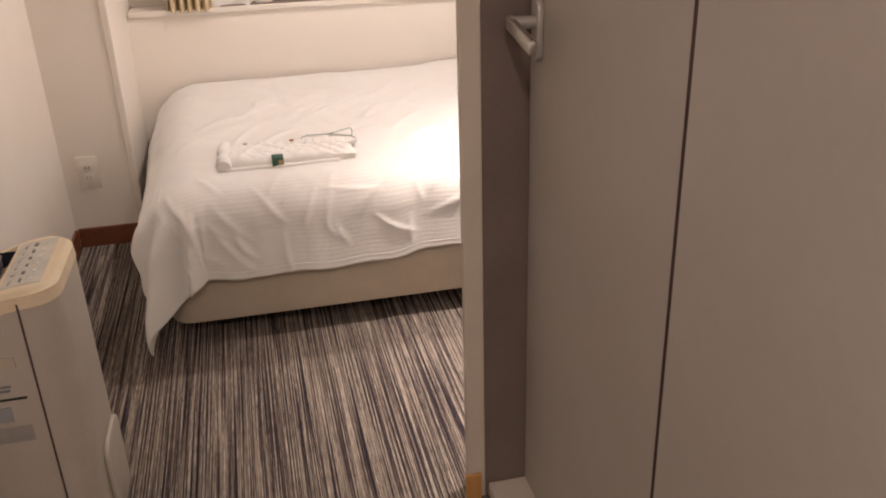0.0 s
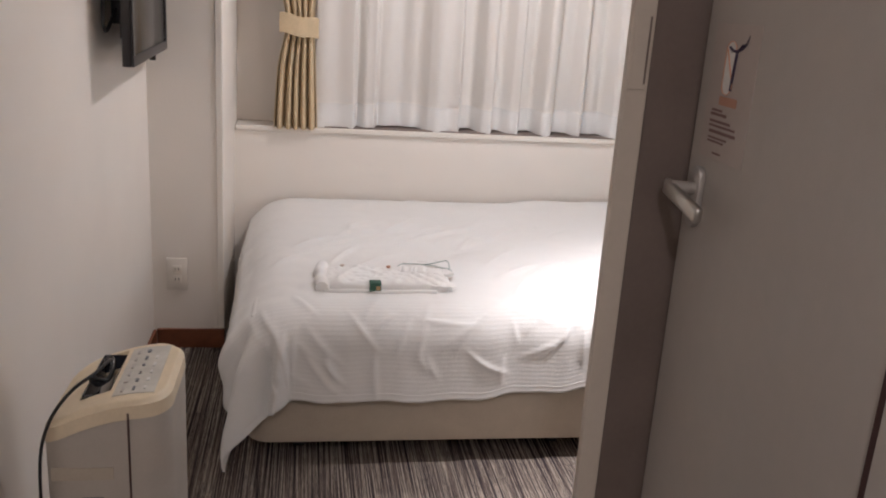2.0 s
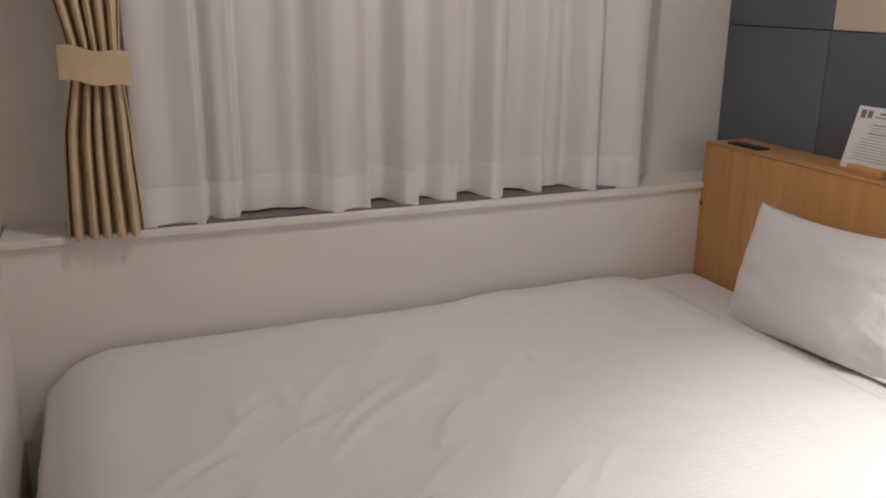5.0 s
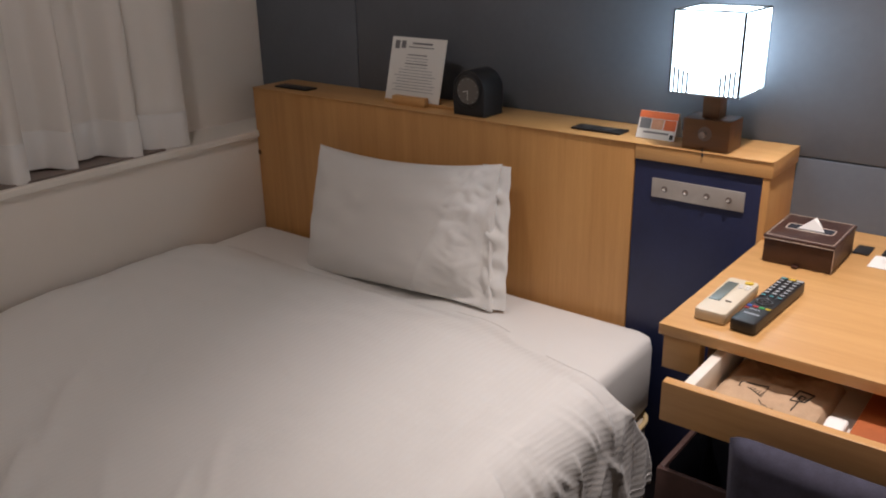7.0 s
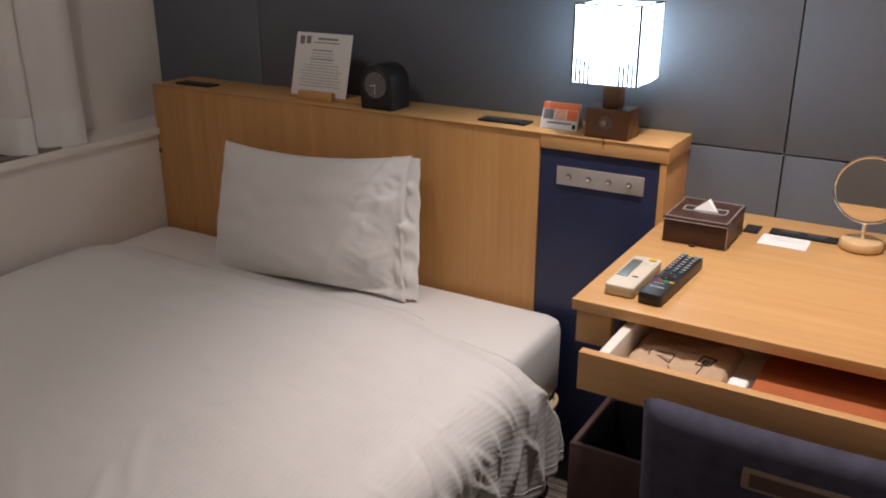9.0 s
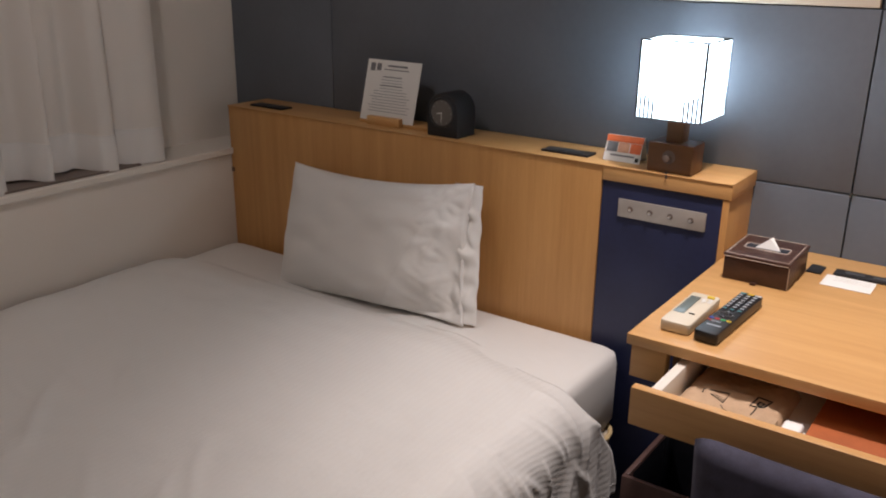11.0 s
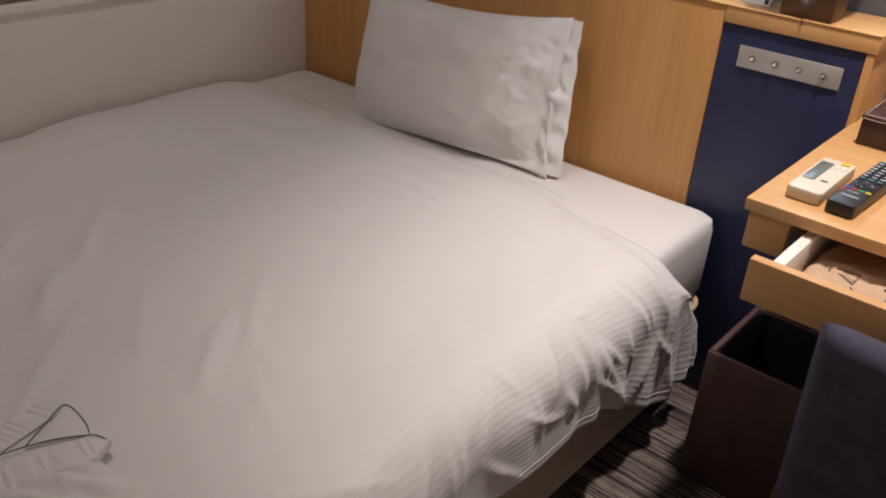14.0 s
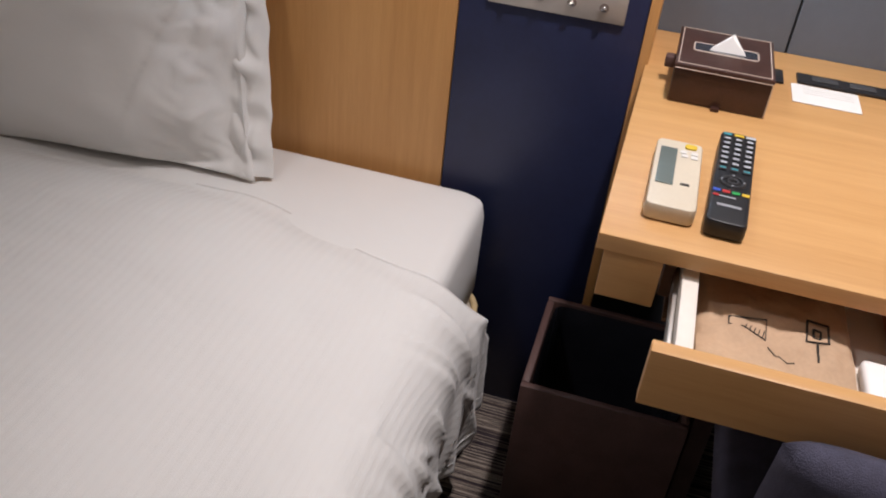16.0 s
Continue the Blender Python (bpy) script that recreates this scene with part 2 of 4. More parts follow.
def box(x0, x1, y0, y1, z0, z1, bevel=0.0, seg=2, bm=None):
    bm2 = bmesh.new()
    bmesh.ops.create_cube(bm2, size=1)
    for v in bm2.verts:
        v.co = Vector(((x0 + x1) / 2 + v.co.x * (x1 - x0), (y0 + y1) / 2 + v.co.y * (y1 - y0), (z0 + z1) / 2 + v.co.z * (z1 - z0)))
    if bevel:
        bmesh.ops.bevel(bm2, geom=bm2.edges[:], offset=bevel, segments=seg, profile=0.5, affect="EDGES")
    return join(bm, bm2)


def join(bm, bm2):
    if bm is None:
        return bm2
    me = bpy.data.meshes.new("tmp")
    bm2.to_mesh(me)
    bm2.free()
    bm.from_mesh(me)
    bpy.data.meshes.remove(me)
    return bm


def prism(points, z0, z1, bevel=0.0, seg=2, axis="z"):
    """A plan outline raised from z0 to z1; axis y or x lays the outline in (x, z) or (y, z)."""
    bm = bmesh.new()
    put = {"z": lambda a, b, c: (a, b, c), "y": lambda a, b, c: (a, c, b), "x": lambda a, b, c: (c, a, b)}[axis]
    lo = [bm.verts.new(put(a, b, z0)) for a, b in points]
    hi = [bm.verts.new(put(a, b, z1)) for a, b in points]
    bm.faces.new(lo), bm.faces.new(hi)
    for i in range(len(points)):
        j = (i + 1) % len(points)
        bm.faces.new((lo[i], lo[j], hi[j], hi[i]))
    bmesh.ops.recalc_face_normals(bm, faces=bm.faces)
    if bevel:
        rim = [e for e in bm.edges if (e.verts[0] in lo) == (e.verts[1] in lo)]
        bmesh.ops.bevel(bm, geom=rim, offset=bevel, segments=seg, profile=0.5, affect="EDGES")
    return bm


def rounded(x0, x1, y0, y1, r, n=5):
    pts = []
    for cx, cy, a in ((x1 - r, y1 - r, 0), (x0 + r, y1 - r, 90), (x0 + r, y0 + r, 180), (x1 - r, y0 + r, 270)):
        pts += [(cx + r * math.cos(radians(a + 90 * i / n)), cy + r * math.sin(radians(a + 90 * i / n))) for i in range(n + 1)]
    return pts


def cyl(r0, r1, depth, m=None, seg=24, bevel=0.0):
    bm = bmesh.new()
    bmesh.ops.create_cone(bm, cap_ends=True, segments=seg, radius1=r0, radius2=r1, depth=depth)
    if bevel:
        bmesh.ops.bevel(bm, geom=[e for e in bm.edges if abs(e.verts[0].co.z - e.verts[1].co.z) < 1e-6], offset=bevel, segments=2, profile=0.5, affect="EDGES")
    if m is not None:
        bm.transform(m)
    return bm


def tube(points, r, seg=8, closed=False):
    """A round cord through the points."""
    bm = bmesh.new()
    rings, n = [], len(points)
    pts = [Vector(p) for p in points]
    side = None
    for i, p in enumerate(pts):
        a = pts[i - 1] if i or closed else p
        b = pts[(i + 1) % n] if i < n - 1 or closed else p
        d = (b - a).normalized()
        if side is None:
            side = d.orthogonal().normalized()
        side = (side - d * side.dot(d)).normalized()
        up = d.cross(side)
        rings.append([bm.verts.new(p + r * (math.cos(2 * math.pi * k / seg) * side + math.sin(2 * math.pi * k / seg) * up)) for k in range(seg)])
    for i in range(n if closed else n - 1):
        a, b = rings[i], rings[(i + 1) % n]
        for k in range(seg):
            bm.faces.new((a[k], a[(k + 1) % seg], b[(k + 1) % seg], b[k]))
    if not closed:
        bm.faces.new(rings[0]), bm.faces.new(rings[-1])
    return bm


def smooth_path(pts, n=6):
    """More points along a curve through the given ones."""
    p = [Vector(q) for q in pts]
    p = [2 * p[0] - p[1]] + p + [2 * p[-1] - p[-2]]
    res = []
    for i in range(1, len(p) - 2):
        for k in range(n):
            t = k / n
            a, b, c, d = p[i - 1:i + 3]
            res.append(0.5 * (2 * b + (c - a) * t + (2 * a - 5 * b + 4 * c - d) * t * t + (3 * b - a - 3 * c + d) * t ** 3))
    return res + [p[-2]]


def sheet(nu, nv, f, uv=None, thick=0.0):
    """A grid f(u, v) with u, v in 0..1; thick gives it a back side."""
    bm = bmesh.new()
    lay = bm.loops.layers.uv.new("cloth")
    vs = [[bm.verts.new(f(i / nu, j / nv)) for j in range(nv + 1)] for i in range(nu + 1)]
    for i in range(nu):
        for j in range(nv):
            fc = bm.faces.new((vs[i][j], vs[i + 1][j], vs[i + 1][j + 1], vs[i][j + 1]))
            if uv:
                for lp, (a, b) in zip(fc.loops, ((i, j), (i + 1, j), (i + 1, j + 1), (i, j + 1))):
                    lp[lay].uv = uv(a / nu, b / nv)
    bmesh.ops.recalc_face_normals(bm, faces=bm.faces)
    if thick:
        bmesh.ops.solidify(bm, geom=bm.faces[:], thickness=thick)
    return bm


def sm(a, b, x):
    t = min(1, max(0, (x - a) / (b - a)))
    return t * t * (3 - 2 * t)


def nz(x, y, z=0.0):
    return noise.noise(Vector((x, y, z)))


# ---- setting ----
XL, XR, YB, H = -2.35, 0.17, -5.2, 2.30   # left wall, panelled wall, far end of the hall, ceiling
YW = 0.15                                  # wall round the window
XD, YR = -1.147, -2.225                    # bathroom door's plane, end of the bathroom block
XC = -2.095                                # column's free edge


def struct(name, bm, material, label, parent=None):
    ob = new(name, mesh_of(name, bm, material))
    if parent:
        ob.parent = parent
        return ob
    return tagged(ob, label, name.split("_")[0], "", "structure")


struct("floor", box(XL - 0.1, XR + 0.1, YB - 0.1, YW + 0.2, -0.1, 0.0), "carpet", "carpet with fine brown and cream stripes")
struct("ceiling", box(XL - 0.1, XR + 0.1, YB - 0.1, YW + 0.2, H, H + 0.1), "ceiling", "plain off-white papered ceiling")
struct("wall_west", box(XL - 0.1, XL, YB, YW + 0.1, 0, H), "wall", "cream papered wall with woven relief")
struct("wall_hall_end", box(XL - 0.1, XR + 0.1, YB - 0.1, YB, 0, H), "wall", "cream papered end wall of the hall")
struct("wall_east", box(XR + 0.02, XR + 0.12, YR, YW + 0.1, 0, H), "seam", "dark backing wall behind grey panels")
struct("column", box(XL, XC, -0.53, YW + 0.1, 0, H), "wall", "cream papered column beside the window")
struct("corner_guard", box(XC - 0.022, XC + 0.004, -0.536, -0.510, 0.075, H - 0.002, 0.004), "trim_white", "white corner guard on the column's edge")
struct("wall_low", box(XC, XR, 0.0, YW + 0.1, 0, 0.755), "wall", "low cream papered wall under the window")
struct("window_ledge", box(XC + 0.005, XR, -0.012, YW + 0.1, 0.756, 0.778, 0.004), "trim_white", "white painted window ledge with a rounded nose")
wx0, wx1, wz0, wz1 = -1.70, -0.36, 0.80, 2.02
bmw = box(XC, wx0, YW, YW + 0.1, 0.778, H)
box(wx1, XR + 0.02, YW, YW + 0.1, 0.778, H, bm=bmw)
box(wx0, wx1, YW, YW + 0.1, 0.778, wz0, bm=bmw)
box(wx0, wx1, YW, YW + 0.1, wz1, H, bm=bmw)
struct("wall_north", bmw, "wall", "cream papered wall round the window")
win = tagged(new("window_1"), "dark night window behind white curtains", "window", "", "structure")
bmf = box(wx0, wx1, YW + 0.03, YW + 0.07, wz0, wz0 + 0.05)
box(wx0, wx1, YW + 0.03, YW + 0.07, wz1 - 0.05, wz1, bm=bmf)
box(wx0, wx0 + 0.05, YW + 0.03, YW + 0.07, wz0 + 0.05, wz1 - 0.05, bm=bmf)
box(wx1 - 0.05, wx1, YW + 0.03, YW + 0.07, wz0 + 0.05, wz1 - 0.05, bm=bmf)
struct("window_frame", bmf, "steel", "", win)
struct("pane", box(wx0 + 0.045, wx1 - 0.045, YW + 0.045, YW + 0.052, wz0 + 0.045, wz1 - 0.045), "screen", "", win)
# dark strip that fills the gap between ledge and curtain hem
struct("window_track", box(-1.72, -0.33, 0.004, YW - 0.001, 0.7785, 0.7835), "jamb", "thin dark strip on the ledge under the curtain")
# skirting
struct("baseboard", box(XL + 0.001, XL + 0.012, YB, -0.545, 0, 0.075, 0.002), "base", "red-brown wooden skirting along the wall")
struct("baseboard_column", box(XL + 0.012, XC + 0.005, -0.543, -0.531, 0, 0.075, 0.002), "base", "red-brown wooden skirting on the column")
struct("baseboard_low", box(XC + 0.007, XR - 0.18, -0.012, -0.001, 0, 0.075, 0.002), "base", "red-brown wooden skirting under the window")
# bathroom block
struct("wall_bath_room", box(XD + 0.051, XR + 0.02, YR - 0.045, YR, 0, H), "wall", "cream papered wall at the end of the desk")
struct("wall_bath_hall", box(XD, XD + 0.09, YB, -2.892, 0, H), "door", "pale laminate wall panel of the hall")
struct("wall_bath_over", box(XD, XD + 0.05, -2.891, -2.288, 2.03, H), "door", "pale laminate panel over the door")
struct("door_seal", box(XD + 0.004, XD + 0.05, -2.891, -2.876, 0.02, 2.03), "gasket", "maroon joint strip beside the door")
struct("casing", box(-1.270, -1.229, -2.286, -2.268, 0, H, 0.003), "casing", "cream painted door casing at the wall's end")
struct("door_frame", box(-1.2285, XD + 0.05, -2.283, -2.268, 0.0, H), "jamb", "brown recessed door frame")
struct("wall_end", box(-1.238, XD + 0.05, -2.267, YR, 0, H), "wall", "cream papered end of the bathroom wall")
struct("door_gasket", box(XD + 0.014, XD + 0.04, -2.2915, -2.2835, 0.036, 2.03), "gasket", "dark rubber gasket along the door's edge")
struct("threshold", box(-1.222, XD + 0.05, -2.874, -2.284, 0, 0.035, 0.004), "casing", "pale metal threshold under the bathroom door")
struct("baseboard_end", box(-1.276, -1.240, -2.295, -2.2865, 0, 0.07, 0.002), "wood_z", "short wooden skirting on the casing")
plate = tagged(new("strike_plate", mesh_of("strike_plate", box(-1.266, -1.234, -2.2895, -2.2865, 1.213, 1.342, 0.001), "casing")), "narrow painted strike plate on the door casing", "plate")
part("slot", box(-1.2405, -1.2375, -2.291, -2.2895, 1.222, 1.332), "jamb", plate)
part("keeper", box(-1.262, -1.244, -2.2905, -2.2895, 1.222, 1.312), "casing", plate)

door = tagged(new("door_1"), "closed pale laminate bathroom door with lever handle", "door", "", "structure")
struct("leaf", box(XD + 0.008, XD + 0.043, -2.874, -2.292, 0.04, 2.02, 0.002), "door", "", door)
hd = part("door_handle", prism([(-2.3455 + 0.019 * math.cos(radians(k)), 1.045 + math.copysign(0.034, math.sin(radians(k))) + 0.019 * math.sin(radians(k))) for k in range(15, 375, 15)], XD - 0.004, XD + 0.008, 0.003, 2, "x"), "plate", door, "satin metal lever handle")
part("spindle", cyl(0.012, 0.010, 0.05, pose(XD - 0.022, -2.347, 1.060, 0, 90, 0), 20, 0.002), "plate", hd)
lev = box(-0.007, 0.007, -0.118, 0.020, -0.0135, 0.0135, 0.0055, 3)
lev.transform(pose(XD - 0.043, -2.345, 1.056, 9, 0, 0))
part("lever", lev, "steel", hd)
struct("notice", box(XD + 0.0067, XD + 0.0080, -2.474, -2.326, 1.115, 1.330, 0.0005), "notice", "", door)


M["print_salmon"] = surface("print_salmon", (0.46, 0.25, 0.17), 0.6, vary=0.05)
part("pictogram", prism([(-2.3905 + 0.0155 * math.cos(radians(k)), 1.262 + math.copysign(0.025, math.sin(radians(k))) + 0.0155 * math.sin(radians(k))) for k in range(15, 375, 15)], XD + 0.0056, XD + 0.0062, 0, 2, "x"), "decal", door)
part("pictogram_outline", tube([(XD + 0.005, -2.3905 + 0.0165 * math.cos(radians(k)), 1.262 + math.copysign(0.025, math.sin(radians(k))) + 0.0165 * math.sin(radians(k))) for k in range(15, 375, 15)], 0.0007, 6, True), "orange_pale", door)
part("pictogram_band", tube([(XD + 0.005, -2.378, 1.291), (XD + 0.005, -2.403, 1.245)], 0.0012), "orange_pale", door)
M["print_violet"] = surface("print_violet", (0.035, 0.022, 0.05), 0.6)
part("pictogram_pole", tube([(XD + 0.005, -2.404, 1.228), (XD + 0.005, -2.409, 1.288)], 0.0022), "print_violet", door)
part("pictogram_pole", tube([(XD + 0.005, -2.385, 1.294), (XD + 0.005, -2.397, 1.289), (XD + 0.005, -2.412, 1.289), (XD + 0.005, -2.426, 1.299)], 0.0022), "print_violet", door)
for j in range(3):
    part("pictogram_branch", tube([(XD + 0.005, -2.414, 1.289), (XD + 0.005, -2.426 - 0.006 * j, 1.292 + 0.004 * j), (XD + 0.005, -2.432 - 0.005 * j, 1.302 + 0.006 * j)], 0.0006, 6), "print_violet", door)
part("notice_heading", box(XD + 0.0056, XD + 0.0062, -2.430, -2.372, 1.203, 1.217), "print_salmon", door)
M["print_brown"] = surface("print_brown", (0.20, 0.12, 0.11), 0.6)
for z, w0, w1, h in ((1.192, -2.388, -2.352, 0.0035), (1.185, -2.404, -2.350, 0.0045), (1.174, -2.420, -2.350, 0.004), (1.167, -2.438, -2.350, 0.0035), (1.157, -2.442, -2.352, 0.005), (1.148, -2.416, -2.352, 0.003), (1.142, -2.406, -2.352, 0.003), (1.124, -2.402, -2.374, 0.003)):
    part("print_line", box(XD + 0.0054, XD + 0.0060, w0, w1, z, z + h), "print_brown", door, smooth=False)

# grey panels on the headboard wall
pn = tagged(new("wall_panels"), "blue-grey leatherette wall panels with dark joints", "wall panel", "", "structure")
g = 0.0016
for (y0, y1, z0, z1, mt) in ((-0.295, YW, 0.0, 1.275, "panel"), (-1.80, -0.295, 0.888, 1.275, "panel"), (YR, -1.80, 0.888, 1.275, "panel"),
                             (-1.80, -0.295, 0.0, 0.888, "panel"), (YR, -1.80, 0.0, 0.888, "panel"), (-0.300, YW, 1.275, H, "panel"), (YR, -1.80, 1.275, H, "panel"),
                             (-1.795, -0.300, 1.275, H, "wall_beige")):
    part("panel", box(XR, XR + 0.018, y0 + g, y1 - g, z0 + g, z1 - g, 0.002), mt, pn)
part("stud", cyl(0.004, 0.004, 0.004, pose(XR - 0.001, -1.80, 0.888, 0, 90, 0), 12), "chrome", pn)

# ---- bed ----
ZB, ZM = 0.27, 0.478            # top of the divan, top of the mattress
bed = thing("bed", "white-sheeted double bed on a beige divan base", "bed")
part("divan_base", prism(rounded(-1.955, -0.022, -1.400, -0.02, 0.07), 0.062, ZB, 0.012), "divan", bed, "beige fabric divan base")
part("piping", tube([(x, y, ZB + 0.002) for x, y in rounded(-1.955, -0.022, -1.400, -0.02, 0.07)], 0.006, 8, True), "piping", bed, "yellowish piping")
for lx in (-1.8, -1.0, -0.15):
    for ly in (-1.28, -0.12):
        part("leg", cyl(0.022, 0.018, 0.064, pose(lx, ly, 0.032)), "black_soft", bed)


def mattress():
    x0, x1, y0, y1 = -1.945, -0.018, -1.388, -0.022
    bm = bmesh.new()
    out = rounded(x0, x1, y0, y1, 0.034, 6)
    cx, cy = (x0 + x1) / 2, (y0 + y1) / 2
    rings = []
    for inset, z in ((0.012, ZB + 0.004), (0.0, ZB + 0.03), (0.0, ZM - 0.035), (0.004, ZM - 0.012), (0.014, ZM - 0.003), (0.03, ZM), (0.3, ZM + 0.001)):
        rings.append([bm.verts.new((x + (1 if x < cx else -1) * inset, y + (1 if y < cy else -1) * min(inset, 0.6), z - (0.02 if z > 0.4 and x < -0.5 else 0) + 0.004 * nz(x * 5, y * 5, z * 8))) for x, y in out])
    for a, b in zip(rings, rings[1:]):
        for k in range(len(out)):
            bm.faces.new((a[k], a[(k + 1) % len(out)], b[(k + 1) % len(out)], b[k]))
    bm.faces.new(rings[0]), bm.faces.new(rings[-1])
    return bm


part("mattress", mattress(), "linen", bed, "mattress in a fitted white sheet")


# the duvet: a cloth laid over the mattress that hangs at the front and the foot
def creases(seed, count, s0, s1, f0, f1, lean, spread, length, width, height):
    """Random short folds of the cloth: centre, direction, half length, half width, height."""
    rg = random.Random(seed)
    res = []
    for i in range(count):
        a = radians(rg.gauss(lean, spread))
        res.append((s0 + (s1 - s0) * (i + rg.uniform(0.1, 0.9)) / count, rg.uniform(f0, f1), math.cos(a), math.sin(a),
                    length * rg.uniform(0.6, 1.4), width * rg.uniform(0.7, 1.3), height * rg.uniform(0.5, 1.2)))
    return res


def pressed(folds, p, q):
    """Height of the folds at cloth point p, q: sharp on one flank, soft on the other."""
    h = 0.0
    for cs, cf, ca, sa, ln, wd, ht in folds:
        dp, dq = p - cs, q - cf
        if abs(dp) > 0.45 or abs(dq) > 0.45:
            continue
        al = (dp * ca + dq * sa) / ln
        if abs(al) >= 1:
            continue
        ac = (-dp * sa + dq * ca) / wd + 0.5 * al * al
        if -3 < ac < 6:
            h += ht * (1 - al * al) ** 1.5 * (math.exp(-ac * ac * 1.6) if ac < 0 else math.exp(-ac * 1.1) * (1 - math.exp(-3 - ac)))
    return h


FRONT = creases(31, 10, -2.0, -1.72, 1.36, 1.60, 75, 18, 0.09, 0.013, 0.011) + creases(5, 26, -1.90, -0.70, 1.40, 1.62, 66, 30, 0.075, 0.012, 0.0075) + creases(9, 9, -1.95, -0.80, 1.36, 1.52, 125, 22, 0.10, 0.018, 0.007)
HEAD = creases(3, 20, -0.78, -0.22, 1.42, 1.64, 80, 20, 0.085, 0.012, 0.0095) + creases(12, 8, -0.62, -0.25, 1.38, 1.6, 40, 30, 0.07, 0.014, 0.007)
TOP = (creases(21, 13, -1.80, -0.95, 0.45, 1.05, 134, 9, 0.15, 0.020, 0.013) + creases(22, 11, -1.85, -1.10, 0.30, 0.95, 130, 9, 0.13, 0.022, 0.011)
       + creases(23, 6, -1.8, -0.5, 0.15, 0.5, 118, 20, 0.14, 0.030, 0.008) + creases(24, 12, -1.8, -0.6, 0.4, 1.20, 134, 20, 0.08, 0.014, 0.005))


def duvet_point(u, v):
    s = -2.235 + u * 2.035          # along the bed, foot to head
    t = 0.03 + v * 1.66             # from the window wall towards the room
    yt, xt = 1.335, -1.845 + 0.022 * sm(0.3, 1.3, t)          # where the top ends
    s += sm(0.72, 1.0, u) * (-0.09 * sm(1.0, 1.36, t) + 0.17 * sm(1.40, 1.66, t)) + 0.012 * nz(t * 4, 3.3) * sm(0.9, 1, u)
    dx, dy = max(0.0, xt - s), max(0.0, t - yt)
    dy *= 0.945 - 0.145 * sm(-1.35, -0.8, s) + 0.36 * sm(-0.60, -0.25, s) + 0.05 * nz(s * 9, 7.7)
    rho = math.hypot(dx, dy)
    c, sn = (dx / rho, dy / rho) if rho > 0 else (0.0, 1.0)
    both = 2 * c * sn
    rho *= 1 + 0.04 * both
    r = 0.112 + 0.072 * c * c       # roll over the edge, rounder at the foot
    big = 0.012 * nz(s * 2.2 + 5, t * 2.2) + 0.008 * nz(s * 5.5, t * 4.5, 2)
    top = ZM + 0.010 + abs(big) * 0.6 + big * 0.5 + pressed(TOP, s, t) + 0.0018 * nz(s * 17, t * 15, 4)
    q = r * math.pi / 2
    if rho <= 0:
        out, fall = 0.0, 0.0
    elif rho < q:
        out, fall = r * math.sin(rho / r), r * (1 - math.cos(rho / r))
    else:
        out, fall = r, r + rho - q
    k = sm(0.005, 0.13, fall)
    # where it hangs: upright ripples and short pressed creases
    ripple = 0.010 * nz(s * 6, 1.7) + 0.004 * nz(s * 15, 4.2, t * 2) + 0.006 * nz(t * 9, 2.9) * c
    head = sm(-0.80, -0.45, s)
    folds = pressed(FRONT, s, t) * sn + pressed(HEAD, s, t)
    hem = sm(0.88, 1.0, v) * head * 0.008 * math.sin(s * 62 + 3 * nz(s * 5, 1.1))
    foot = (1 - sm(-1.95, -1.65, s)) * (0.009 * math.sin(s * 30 + 10 * fall) + 0.008 * nz(s * 13, fall * 9, 8))
    flare = both * (0.050 * sm(0.10, 0.42, fall) + 0.040 * math.sin(math.atan2(dy, dx + 1e-6) * 10 + 0.5) * sm(0.05, 0.2, fall))
    lift = k * (ripple + foot) + sm(0.0, 0.08, fall) * (folds + hem) + flare
    out += lift
    x = max(s, xt) - out * c
    y = -min(t, yt) - out * sn
    z = top - fall + (1 - sm(0.0, 0.10, fall)) * folds * 0.8
    z += 0.008 * k * nz(s * 7, 6.6)
    z += 0.020 * sm(0.55, 0.88, u) * (1 - sm(0.92, 1.0, u)) * (1 - k) * (1 - sm(1.0, 1.3, t))
    z -= 0.014 * sm(0.965, 1.0, u) * (1 - k) + 0.012 * sm(0.06, 0.0, v)
    return (x, y, z)


duvet = thing("duvet", "white satin-striped duvet spread rumpled over the bed", "duvet")
duv = part("cover", sheet(300, 250, duvet_point, lambda u, v: (u * 2.035, v * 1.66), 0.008), "duvet", duvet)
part("hem_stitching", tube([Vector(duvet_point(i / 200, 0.985)) for i in range(201)], 0.0008, 6), "duvet", duvet, "stitched hem")
duv.data.set_sharp_from_angle(angle=radians(120))


